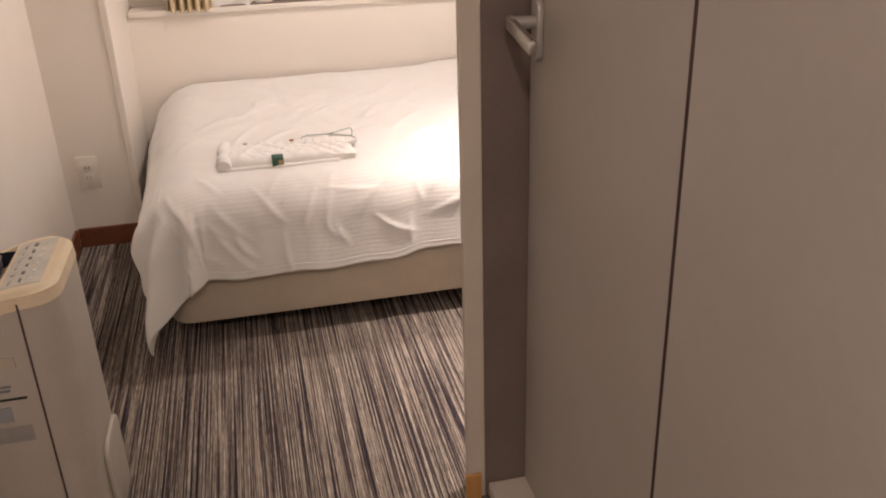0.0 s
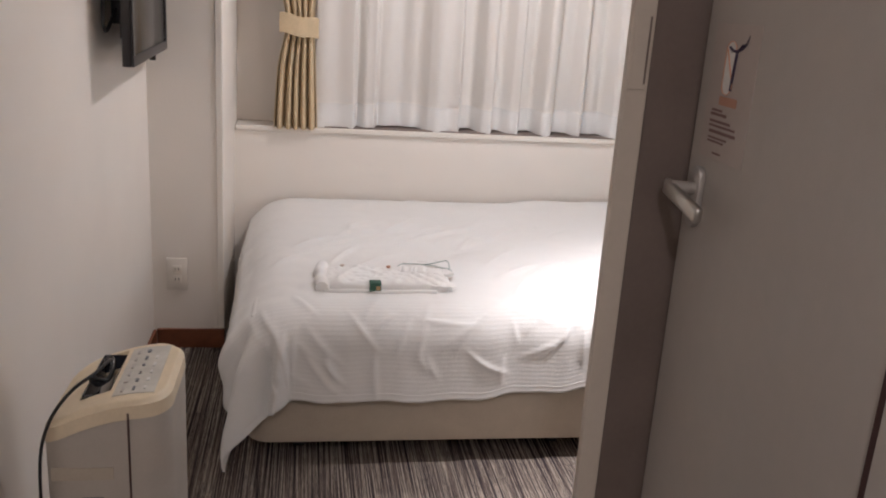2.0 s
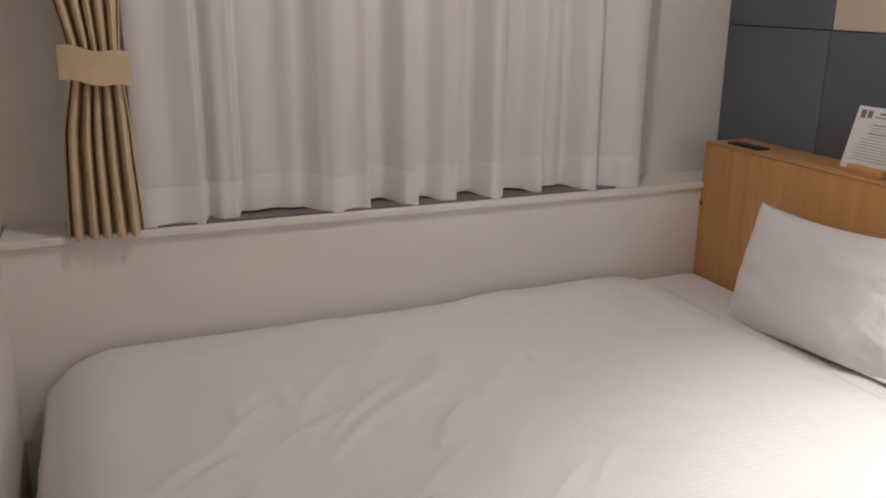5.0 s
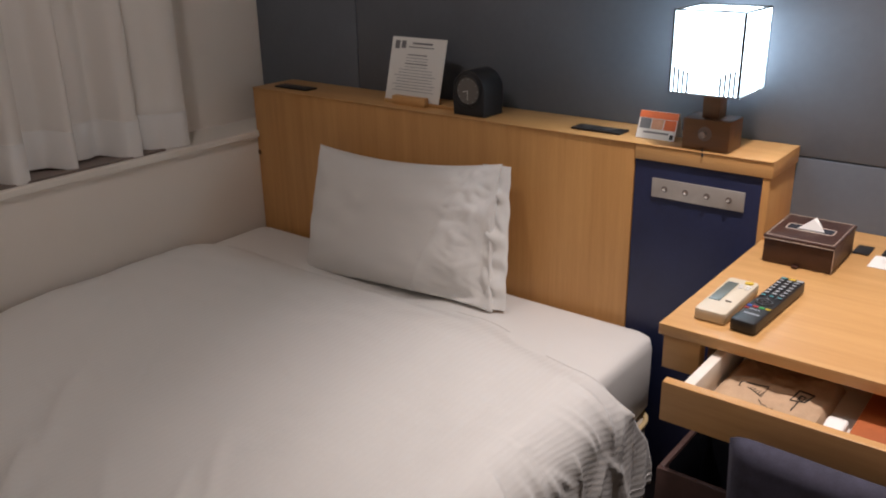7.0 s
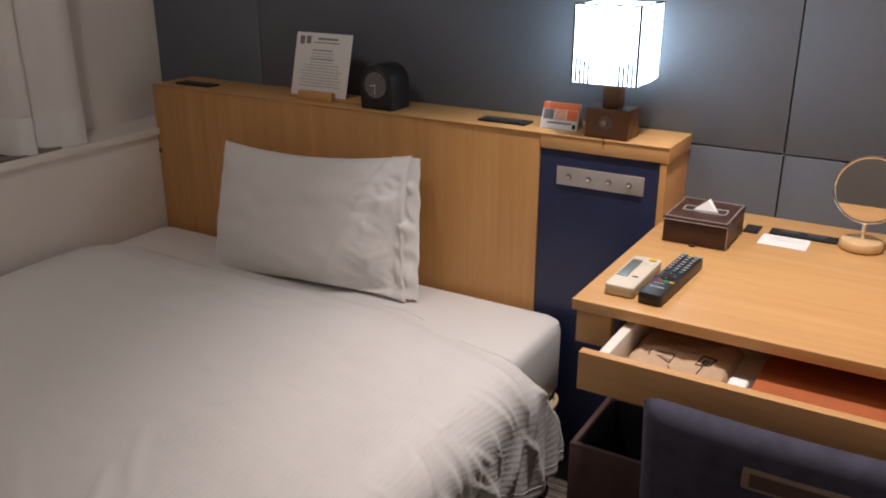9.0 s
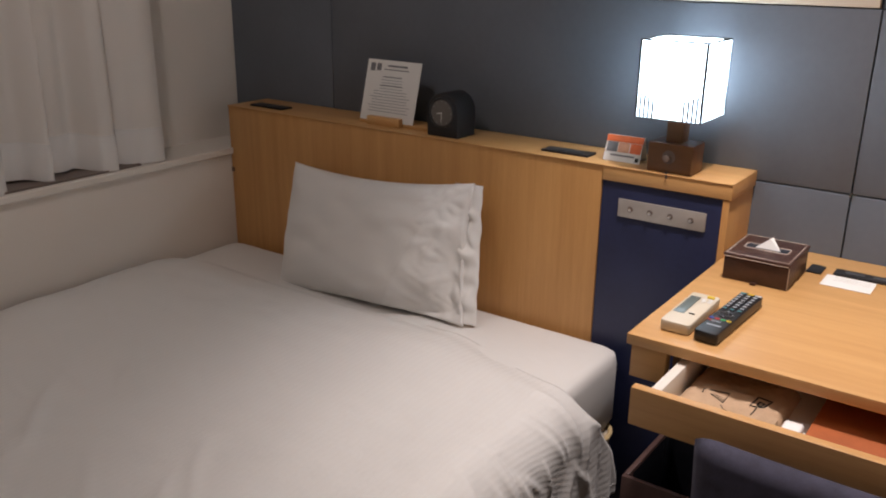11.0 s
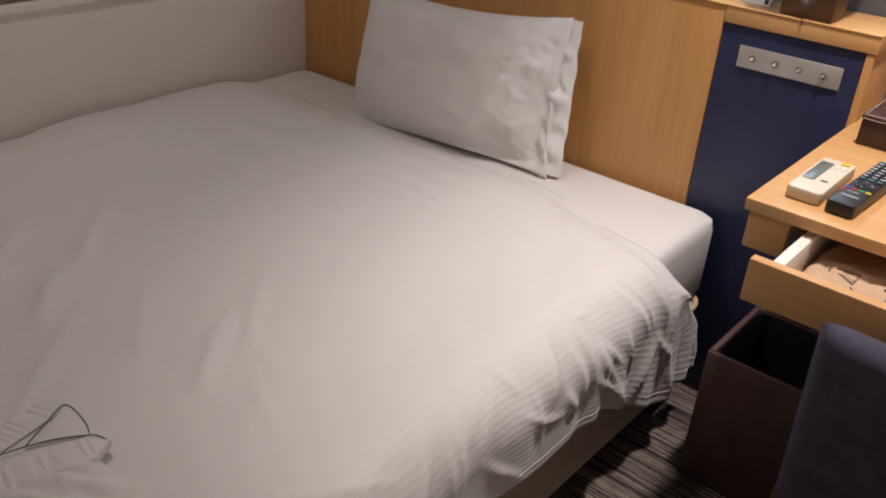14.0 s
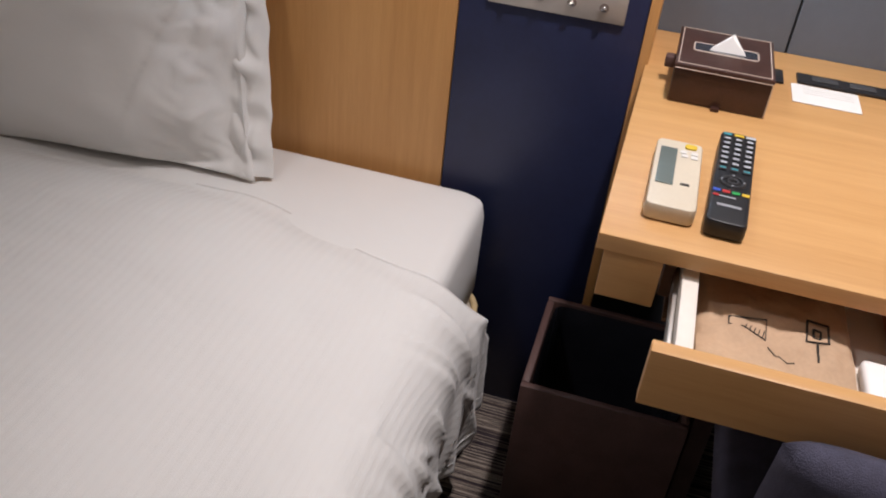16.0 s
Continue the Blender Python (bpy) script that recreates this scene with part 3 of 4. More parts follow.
def pillow_mesh():
    W, Hh, T = 0.620, 0.376, 0.090

    def f(side):
        def g(u, v):
            a, b = u * 2 - 1, v * 2 - 1
            # corners pulled out, sides drawn in
            px = a * W / 2 * (1 - 0.05 * (1 - a * a) * 0 - 0.05 * (1 - b * b) * abs(a) ** 6)
            py = b * Hh / 2 * (1 - 0.13 * (1 - a * a) * abs(b) ** 4)
            px += 0.026 * sm(0.0, 1.0, a) * (1 - b) / 2
            py += 0.013 * sm(0.1, 1.0, a) * (1 - b) / 2
            bulge = max(0, (1 - abs(a) ** (2.6 if a < 0 else 3.0))) ** 0.55 * max(0, (1 - abs(b) ** 2.6)) ** 0.55
            wr = 0.006 * nz(a * 4, b * 4, side) + 0.012 * nz(a * 5, b * 3.5, side * 3) * sm(0.35, 0.8, a) + 0.010 * abs(nz(a * 9, b * 6, 4)) * sm(0.5, 0.8, a)
            d = a - (0.32 + 0.27 * (b + 1))     # beyond the slanting crease the case falls away, crinkled
            drop = 0.0
            if side > 0 and d > -0.03:
                dd = max(0, d)
                drop = -0.10 * dd * min(1, bulge * 2) + (0.008 * nz(a * 4, b * 3, 9) + 0.004 * abs(nz(a * 8 + b * 3, b * 4, 5)) - 0.001) * sm(0.0, 0.12, d)
                drop += 0.002 * math.exp(-(d / 0.08) ** 2) * (1 - b * b)
            return (px, py, side * (T * bulge + wr * min(1, bulge * 2.5) + drop * min(1, bulge * 3)))
        return g
    bm = sheet(120, 84, f(1), lambda u, v: (u * W, v * Hh))
    join(bm, sheet(120, 84, f(-1), lambda u, v: (u * W, v * Hh)))
    bmesh.ops.remove_doubles(bm, verts=bm.verts[:], dist=0.0004)
    return bm


def lay_pillow(bm):
    # width along -y, height up, leaning on the headboard
    m = Matrix(((0, 0, -1, 0), (-1, 0, 0, 0), (0, 1, 0, 0), (0, 0, 0, 1)))
    bm.transform(pose(-0.118, -0.678, 0.632, 0, 17, 0) @ pose(0, 0, 0, -3.2, 0, 0) @ m)
    return bm


pil = thing("pillow", "white pillow leaning upright against the headboard", "pillow")
part("cushion", lay_pillow(pillow_mesh()), "pillow", pil)


def flap(u, v):
    # open end of the pillowcase, gathered
    b = v * 2 - 1
    px = 0.245 + u * 0.080 + 0.007 * nz(b * 4, u * 2) + 0.034 * (1 - b) / 2
    fl = math.sin(u * math.pi) ** 0.7
    w = fl * (0.016 + 0.006 * math.sin(b * 11 + 4 * nz(b * 3, 0.4) + u * 3) + 0.010 * nz(b * 5, u * 3))
    return (px, b * 0.183 * (1 - 0.04 * u * (1 - b * b)) + 0.017 * (1 - b) / 2, -0.012 - 0.006 * u + w)


part("case_end", lay_pillow(sheet(24, 90, flap, lambda u, v: (u * 0.06, v * 0.4), 0.004)), "pillow", pil, "gathered open end of the case")


# folded nightwear on the bed
nw = thing("nightwear", "folded white nightshirt with green piping and tag", "nightwear", at=(-1.552, -1.170, 0.480))
L2, W2 = 0.204, 0.100


def fold_pt(u, v):
    a, b = u * 2 - 1, v * 2 - 1
    e = max(0, 1 - abs(a) ** 12) ** 0.4 * max(0, 1 - abs(b) ** 12) ** 0.4
    wr = 0.004 * nz(a * 5, b * 4) + 0.003 * nz(a * 14, b * 8) + 0.004 * sm(0.1, 0.7, a) * math.sin(a * 30 + b * 9 + 2 * nz(a * 4, b * 3)) + 0.006 * math.exp(-((a + 0.55 - 0.2 * b) / 0.06) ** 2) + 0.004 * math.exp(-((a + 0.1 + 0.3 * b) / 0.08) ** 2)
    thick = 0.034 - 0.010 * sm(-0.2, 0.9, b)
    return (a * L2, b * W2 * (1 - 0.10 * sm(0.4, 1, a)), 0.004 + e * (thick + wr))


part("shirt", sheet(110, 60, fold_pt), "nightwear", nw)
part("rolled_sleeve", tube(smooth_path([(-L2 + 0.014 + 0.004 * math.sin(i * 2.1), -W2 - 0.006 + i * 0.029, 0.022 + 0.003 * math.sin(i * 1.3)) for i in range(8)], 3), 0.020, 14), "nightwear", nw)
part("hem_edge", tube([(-L2 + 0.02, -W2 - 0.002, 0.012)] + [(-L2 + 0.05 + i * 0.034, -W2 - 0.003 + 0.003 * math.sin(i), 0.010) for i in range(10)], 0.008), "nightwear", nw)
tg = part("tag", box(-0.050, -0.016, -W2 - 0.010, -W2 + 0.024, 0.010, 0.0395, 0.001), "green", nw, "small green tag")
part("tag_mark", box(-0.031, -0.019, -W2 - 0.0108, -W2 - 0.0100, 0.018, 0.030), "tan", tg)
part("collar", prism([(0.052, 0.055), (0.070, 0.082), (0.137, 0.104), (0.204, 0.112), (0.216, 0.090), (0.222, 0.018), (0.19, 0.0), (0.12, 0.02)], 0.022, 0.0355, 0.003), "nightwear", nw)
part("pocket", prism([(0.137, 0.073), (0.203, 0.109), (0.213, 0.107), (0.216, 0.090), (0.213, 0.058), (0.206, 0.042)], 0.034, 0.0395, 0.002), "nightwear", nw)
part("green_piping", tube(smooth_path([(0.137, 0.073, 0.041), (0.172, 0.092, 0.043), (0.203, 0.110, 0.044), (0.213, 0.108, 0.044), (0.216, 0.090, 0.042), (0.213, 0.060, 0.040), (0.207, 0.044, 0.038)], 4), 0.0010), "green_line", nw, "dark green piping")
part("green_piping", tube(smooth_path([(0.050, 0.062, 0.038), (0.056, 0.074, 0.040), (0.070, 0.081, 0.041), (0.10, 0.081, 0.042), (0.137, 0.073, 0.042), (0.172, 0.060, 0.041), (0.205, 0.041, 0.039), (0.214, 0.033, 0.037), (0.220, 0.018, 0.034)], 4), 0.0009), "green_line", nw, "dark green piping")


def frill(p0, p1, wd, seed, waves=52, rise=0.0015):
    """A gathered strip of cloth beside the piping."""
    a, b = Vector(p0), Vector(p1)
    side = Vector((-(b - a).y, (b - a).x, 0)).normalized() * wd

    def f(u, v):
        p = a.lerp(b, u) + side * v * (1 + 0.15 * nz(u * 9, seed))
        return (p.x, p.y, p.z + rise * (0.25 + v) * math.sin(u * waves + 9 * nz(u * 4, seed) + v) - 0.006 * v * v)
    return sheet(150, 6, f, None, 0.0012)


part("frill", frill((0.078, 0.080, 0.038), (0.205, 0.108, 0.040), 0.046, 1), "nightwear", nw, "gathered edging")
part("frill", frill((0.205, 0.041, 0.038), (0.058, 0.074, 0.039), 0.042, 5), "nightwear", nw, "gathered edging")
part("lapel", frill((0.215, -0.072, 0.030), (0.08, -0.055, 0.036), 0.030, 8, 9, 0.001), "nightwear", nw, "folded front edge")
for bx, by in ((0.020, 0.066), (-0.125, 0.072)):
    part("button", cyl(0.007, 0.007, 0.004, pose(bx, by, 0.036), 14), "print_salmon" if bx > 0 else "stitch", nw)

# ---- curtains ----
# stretches where the cloth swings back and its hem lifts off the ledge: start, end, depth
HOLLOWS = ((-1.590, -1.552, 0.9), (-1.500, -1.285, 0.8), (-1.136, -1.045, 1.0), (-0.990, -0.920, 0.9), (-0.870, -0.775, 1.0), (-0.715, -0.605, 0.9), (-0.580, -0.455, 0.9), (-0.395, -0.345, 0.6))


def hollow(x):
    h = 0.0
    for a, b, d in HOLLOWS:
        h = max(h, d * sm(a - 0.012, a + 0.010, x) * (1 - sm(b - 0.05, b + 0.012, x)))
    return h


def curtain_point(u, v):
    x = -1.762 + 1.515 * u
    xs = x + 0.020 * v * nz(u * 6, 0.5) + 0.012 * v * v
    g = hollow(xs) * (1 - 0.25 * v)
    soft = 0.010 * math.sin(xs * 52 + 3 * nz(xs * 3, 0.2)) + 0.007 * nz(u * 20, v * 3)
    z0 = 0.7795 + 0.012 * hollow(x) + 0.002 * nz(u * 12, 1)
    z = z0 + (2.08 - z0) * v
    return (x + 0.003 * nz(u * 9, v), 0.012 + 0.070 * g + soft, z)


cur = thing("curtain", "gathered white curtain over the window", "curtain")
part("cloth", sheet(320, 24, curtain_point, None, 0.0015), "curtain", cur)
part("hem_band", sheet(320, 2, lambda u, v: tuple(Vector(curtain_point(u, v * 0.078 + 0.0005)) + Vector((0, -0.0028, 0))), None, 0.0012), "linen", cur, "doubled hem")
single("curtain_rail", box(-2.14, 0.05, 0.02, 0.05, 2.085, 2.11, 0.003), "steel", "thin metal curtain rail above the window", "curtain rail")


def drape_point(u, v):
    z = 0.772 + 1.31 * v
    c, half = -1.842, 0.082
    tie = math.exp(-((z - 1.205) / 0.13) ** 2)
    half *= 1 - 0.30 * tie
    c += 0.012 * tie
    ph = u * 2 * math.pi * 5.5 + nz(u * 4, 0.7)
    y = -0.012 + 0.026 * (1 - 0.3 * tie) * math.sin(ph) + 0.006 * nz(u * 9, v * 4)
    return (c + (u * 2 - 1) * half * (1.0 + 0.10 * (1 - sm(0.772, 1.0, z))), y, z)


dr = thing("drape", "beige drape gathered in a tieback beside the window", "drape")
part("cloth", sheet(90, 50, drape_point, None, 0.003), "drape", dr)
part("tieback", sheet(24, 6, lambda u, v: (-1.912 + 0.158 * u, -0.047 - 0.012 * math.sin(u * math.pi), 1.165 + v * 0.080 - 0.02 * u + 0.004 * math.sin(u * 9)), None, 0.006), "drape", dr, "plain beige tieback")

# ---- headboard unit ----
ZS = 0.911
hb = thing("headboard", "long beech headboard with a shelf and navy end", "headboard")
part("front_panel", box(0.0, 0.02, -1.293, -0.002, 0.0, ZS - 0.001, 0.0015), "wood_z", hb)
part("shelf", box(-0.004, XR - 0.003, -1.598, -0.002, ZS - 0.0005, ZS + 0.0015, 0.0005), "wood_y", hb)
part("shelf_end", box(-0.002, XR - 0.003, -1.598, -1.2945, ZS - 0.034, ZS - 0.001, 0.0015), "wood_y", hb)
nv = part("navy_panel", box(0.003, 0.022, -1.578, -1.2945, 0.0, ZS - 0.036, 0.001), "navy", hb, "navy laminate panel")
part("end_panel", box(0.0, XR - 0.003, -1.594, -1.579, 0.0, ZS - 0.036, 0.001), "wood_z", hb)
part("notch", box(-0.003, 0.004, -0.014, -0.003, 0.70, 0.715, 0.001), "walnut", hb)
sp = thing("switch_plate", "satin metal plate with four toggle switches", "switch plate", at=(0.0, -1.443, 0.8175))
part("plate", box(-0.001, 0.003, -0.104, 0.104, -0.0215, 0.0215, 0.001), "plate", sp)
for i in range(4):
    yy = 0.073 - i * 0.048
    k = part("collar", cyl(0.0070, 0.0066, 0.0016, pose(-0.0018, yy, 0.0, 0, 90, 0), 18), "jamb", sp, "dark collar")
    part("toggle", cyl(0.0036, 0.0050, 0.007, pose(-0.0040, yy, -0.001, 0, -90 - 40, 0), 16, 0.0015), "chrome", sp)


def outlet_flat(x0, x1, y0, y1, z, label):
    o = tagged(new("socket_plate", mesh_of("socket_plate", box(x0, x1, y0, y1, z, z + 0.005, 0.0015), "black")), label, "socket")
    n = 2
    for i in range(n):
        yc = y0 + (y1 - y0) * (0.3 + 0.4 * i)
        w = (y1 - y0) * 0.14
        part("socket_insert", box(x0 + 0.008, x1 - 0.008, yc - w, yc + w, z + 0.005, z + 0.0062, 0.0004), "insert", o)
    return o


outlet_flat(0.034, 0.080, -0.205, -0.065, ZS + 0.002, "black socket plate set in the headboard shelf")
outlet_flat(0.035, 0.083, -1.236, -1.108, ZS + 0.002, "black socket plate set in the headboard shelf")

# card in a wooden holder
hol = thing("card_holder", "wooden stand holding a printed white card", "card holder")
part("foot", box(0.053, 0.125, -0.745, -0.500, ZS + 0.002, ZS + 0.010, 0.001), "wood_y", hol)
part("front_block", box(0.034, 0.0525, -0.660, -0.545, ZS + 0.002, ZS + 0.026, 0.002), "wood_y", hol)
cd = part("card", box(-0.001, 0.0008, -0.095, 0.095, 0.0, 0.170), "paper", hol, "printed information card", smooth=False)
cd.matrix_local = pose(0.056, -0.597, ZS + 0.0105, 0, 15, 0)
part("print_line", box(-0.0018, -0.0011, -0.048, 0.020, 0.152, 0.157), "ink", cd, smooth=False)
part("print_line", box(-0.0018, -0.0011, -0.055, 0.034, 0.143, 0.1455), "ink", cd, smooth=False)
part("print_block", box(-0.0018, -0.0011, 0.066, 0.082, 0.138, 0.160), "ink", cd, smooth=False)
part("print_block", box(-0.0018, -0.0011, 0.044, 0.059, 0.140, 0.160), "ink", cd, smooth=False)
rnd = random.Random(3)
for i in range(13):
    z = 0.122 - i * 0.0080
    w = rnd.uniform(0.03, 0.045) if i < 5 else rnd.uniform(0.058, 0.074)
    part("print_line", box(-0.0018, -0.0011, -w, w, z, z + (0.0028 if i in (0, 3) else 0.0016)), "ink" if i in (0, 3) else "key", cd, smooth=False)

# alarm clock
ck = thing("alarm_clock", "small black alarm clock with rounded top", "clock", at=(0.016, -0.820, ZS + 0.002))
prof = [(-0.048, 0.0), (0.048, 0.0), (0.050, 0.045)] + [(0.050 * math.cos(radians(a)), 0.063 + 0.052 * math.sin(radians(a))) for a in range(10, 171, 16)] + [(-0.050, 0.045)]
part("case", prism(prof, 0.0, 0.085, 0.004, 2, "x"), "black_soft", ck)
part("bezel", tube([(-0.001, 0.037 * math.cos(radians(a)), 0.064 + 0.037 * math.sin(radians(a))) for a in range(0, 360, 15)], 0.0035, 8, True), "black", ck)
dl = part("dial", cyl(0.036, 0.036, 0.002, pose(-0.0008, 0, 0.064, 0, 90, 0), 32), "ink", ck, "dark grey dial")
dl.data.materials[0] = surface("dial_grey", (0.13, 0.118, 0.105), 0.5)
for i in range(12):
    a = radians(i * 30)
    part("hour_mark", box(-0.0026, -0.0018, 0.030 * math.sin(a) - 0.0012, 0.030 * math.sin(a) + 0.0012, 0.064 + 0.030 * math.cos(a) - 0.0012, 0.064 + 0.030 * math.cos(a) + 0.0012), "key", ck, smooth=False)
part("minute_hand", tube([(-0.003, 0, 0.066), (-0.003, 0.001, 0.040)], 0.0008, 6), "paper", ck, "white hand")
part("hour_hand", tube([(-0.0035, 0, 0.064), (-0.0035, 0.015, 0.061)], 0.0010, 6), "paper", ck, "white hand")

# small flyer
fl = thing("flyer", "small orange and white advertising stand card", "card", at=(0.047, -1.316, ZS + 0.002))
c0 = part("front", box(-0.0008, 0.0008, -0.046, 0.046, 0.0, 0.062), "paper", fl, smooth=False)
c0.matrix_local = pose(0, 0, 0, 0, 22, 0)
c1 = part("back", box(-0.0008, 0.0008, -0.046, 0.046, 0.0, 0.060), "paper", fl, smooth=False)
c1.matrix_local = pose(0.046, 0, 0.001, 0, -20, 0)
part("orange_band", box(-0.0016, -0.0009, -0.046, 0.046, 0.046, 0.062), "orange", c0, smooth=False)
part("photo", box(-0.0014, -0.0009, -0.014, 0.014, 0.022, 0.045), "orange_pale", c0, smooth=False)
part("photo", box(-0.0014, -0.0009, -0.044, -0.016, 0.022, 0.045), "orange", c0, smooth=False)
part("photo", box(-0.0014, -0.0009, 0.016, 0.042, 0.022, 0.045), "ink", c0, smooth=False)
part("print_line", box(-0.0014, -0.0009, -0.03, 0.03, 0.012, 0.016), "ink", c0, smooth=False)
part("print_block", box(-0.0014, -0.0009, -0.042, -0.034, 0.003, 0.013), "ink_black", c0, smooth=False)

# table lamp
tl = thing("table_lamp", "lit square table lamp with walnut block base", "lamp", at=(0.046, -1.4475, ZS + 0.002))
part("base_block", box(-0.037, 0.037, -0.051, 0.051, 0.0, 0.066, 0.002), "walnut", tl, "walnut block")
part("neck", box(-0.020, 0.020, -0.0185, 0.0185, 0.066, 0.126, 0.0015), "walnut", tl)
part("knob_plate", cyl(0.015, 0.015, 0.002, pose(-0.0375, 0.002, 0.036, 0, 90, 0), 24), "jamb", tl)
part("knob", cyl(0.006, 0.0075, 0.016, pose(-0.046, 0.002, 0.036, 0, -90, 0), 16, 0.0015), "jamb", tl, "bronze knob")
part("cord", tube([(-0.036, 0.004, 0.004), (-0.044, 0.003, 0.002), (-0.047, 0.0, 0.000), (-0.0515, -0.002, -0.010)], 0.0018), "black", tl)
SZ0, SZ1, SH = 0.124, 0.290, 0.0725
shd = part("shade_frame", box(-0.004, 0.004, -0.004, 0.004, 0.128, SZ1 - 0.013), "steel", tl)
for sx, sy in ((1, 0), (-1, 0), (0, 1), (0, -1)):
    hx, hy = (0.0015, SH) if sx else (SH - 0.0018, 0.0015)
    part("shade", box(sx * SH - hx, sx * SH + hx, sy * SH - hy, sy * SH + hy, SZ0, SZ1), "shade", tl, "glowing white fabric shade", smooth=False)
# added opaque plate that keeps the glowing shade from overlighting base and neck
part("shade_floor", box(-SH + 0.003, SH - 0.003, -SH + 0.003, SH - 0.003, SZ0 + 0.004, SZ0 + 0.006), "walnut", tl)
part("diffuser", box(-SH + 0.003, SH - 0.003, -SH + 0.003, SH - 0.003, SZ1 - 0.012, SZ1 - 0.010), "shade", tl)
e = 0.0024
for sx in (-1, 1):
    for sy in (-1, 1):
        part("edge_strip", box(sx * SH - e, sx * SH + e, sy * SH - e, sy * SH + e, SZ0, SZ1), "ink_black", shd, smooth=False)
for z in (SZ0, SZ1):
    for sx in (-1, 1):
        part("edge_strip", box(sx * SH - e, sx * SH + e, -SH + e, SH - e, z - e * 0.7, z + e * 0.7), "ink_black" if z == SZ1 else "ink", shd, smooth=False)
        part("edge_strip", box(-SH + e, SH - e, sx * SH - e, sx * SH + e, z - e * 0.7, z + e * 0.7), "ink_black" if z == SZ1 else "ink", shd, smooth=False)
for i in range(4):
    for s in (-1, 1):
        o = s * (SH - 0.009 - i * 0.0095)
        hgt = SZ0 + 0.055 - i * 0.004
        part("stripe", box(-SH - 0.0036, -SH - 0.0016, o - 0.0021, o + 0.0021, SZ0 + 0.002, hgt), "ink_black", shd, smooth=False)
        part("stripe", box(o - 0.0019, o + 0.0019, -SH - 0.0024, -SH - 0.0016, SZ0 + 0.002, hgt), "ink_black", shd, smooth=False)

# ---- desk ----
ZD = 0.745
XF = -0.492
dk = thing("desk", "beech wall desk with one open drawer", "desk")
part("desktop", box(XF, XR - 0.003, YR + 0.003, -1.590, ZD - 0.020, ZD, 0.0015), "wood_y", dk)
part("stile", box(XF + 0.004, XF + 0.030, -1.662, -1.599, 0.664, ZD - 0.0205, 0.001), "wood_y", dk)
part("side_rail", box(XF + 0.0305, XR - 0.003, -1.618, -1.600, 0.664, ZD - 0.0205, 0.001), "wood_x", dk)
# inner and under pieces reuse the lamp's darker brown, not the outer beech
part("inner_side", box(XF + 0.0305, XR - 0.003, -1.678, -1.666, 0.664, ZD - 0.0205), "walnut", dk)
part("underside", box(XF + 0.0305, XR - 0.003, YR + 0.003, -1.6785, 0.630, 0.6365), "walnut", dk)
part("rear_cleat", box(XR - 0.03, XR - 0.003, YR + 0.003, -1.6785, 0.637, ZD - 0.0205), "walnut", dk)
dw = part("drawer", box(-0.633, -0.615, YR + 0.01, -1.662, 0.656, 0.7225, 0.0015), "wood_y", dk, "open drawer front")
part("drawer_side", box(-0.6145, -0.10, -1.701, -1.684, 0.660, 0.714, 0.001), "trim_white", dw, "white drawer side")
part("drawer_lip", box(-0.6145, -0.606, YR + 0.02, -1.7015, 0.660, 0.714, 0.001), "trim_white", dw, "white inner lip")
part("drawer_floor", box(-0.6055, -0.10, YR + 0.02, -1.7015, 0.656, 0.661), "trim_white", dw)
part("runner", box(-0.600, -0.12, -1.6835, -1.6785, 0.672, 0.694, 0.001), "steel", dw, "metal runner")


def bag_pt(u, v):
    a, b = u * 2 - 1, v * 2 - 1
    e2 = max(0, 1 - abs(a) ** 8) ** 0.4 * max(0, 1 - abs(b) ** 8) ** 0.4
    return (-0.494 + a * 0.107, -1.787 + b * 0.083, 0.662 + e2 * (0.022 + 0.006 * nz(a * 2, b * 3) + 0.004 * nz(a * 6, b * 7)))


bg = tagged(new("paper_bag", mesh_of("paper_bag", sheet(40, 30, bag_pt), "kraft", True)), "flat kraft paper bag printed with line drawings, in the drawer", "paper bag")


def draw(pts, r=0.0011):
    """A printed outline that follows the bag's top."""
    res = []
    for px, py in pts:
        p = bag_pt((px + 0.494) / 0.214 + 0.5, (py + 1.787) / 0.166 + 0.5)
        res.append((px, py, p[2] + 0.0006))
    part("print_line", tube(res, r, 6), "ink_black", bg)


draw([(-0.472, -1.820), (-0.471, -1.842), (-0.510, -1.838), (-0.510, -1.817), (-0.472, -1.820)], 0.0013)
draw([(-0.484, -1.826), (-0.484, -1.834), (-0.499, -1.832), (-0.499, -1.825), (-0.484, -1.826)], 0.0013)
draw([(-0.510, -1.828), (-0.540, -1.827)])
draw([(-0.501, -1.739), (-0.490, -1.778), (-0.521, -1.777), (-0.509, -1.755), (-0.513, -1.739), (-0.501, -1.739)], 0.0009)
for k in range(5):
    draw([(-0.512 - k * 0.0015, -1.756 - k * 0.0045), (-0.504 - k * 0.001, -1.758 - k * 0.0045)], 0.0006)
draw([(-0.536, -1.778), (-0.546, -1.786), (-0.541, -1.790), (-0.551, -1.797), (-0.548, -1.804)], 0.0007)
single("tissue_pack", box(-0.60, -0.507, -1.903, -1.873, 0.662, 0.680, 0.005, 3), "tissue", "small white paper packet in the drawer", "packet")
single("document_folder", box(-0.603, -0.33, -2.19, -1.910, 0.662, 0.680, 0.003), "folder", "terracotta document folder lying in the drawer", "folder")

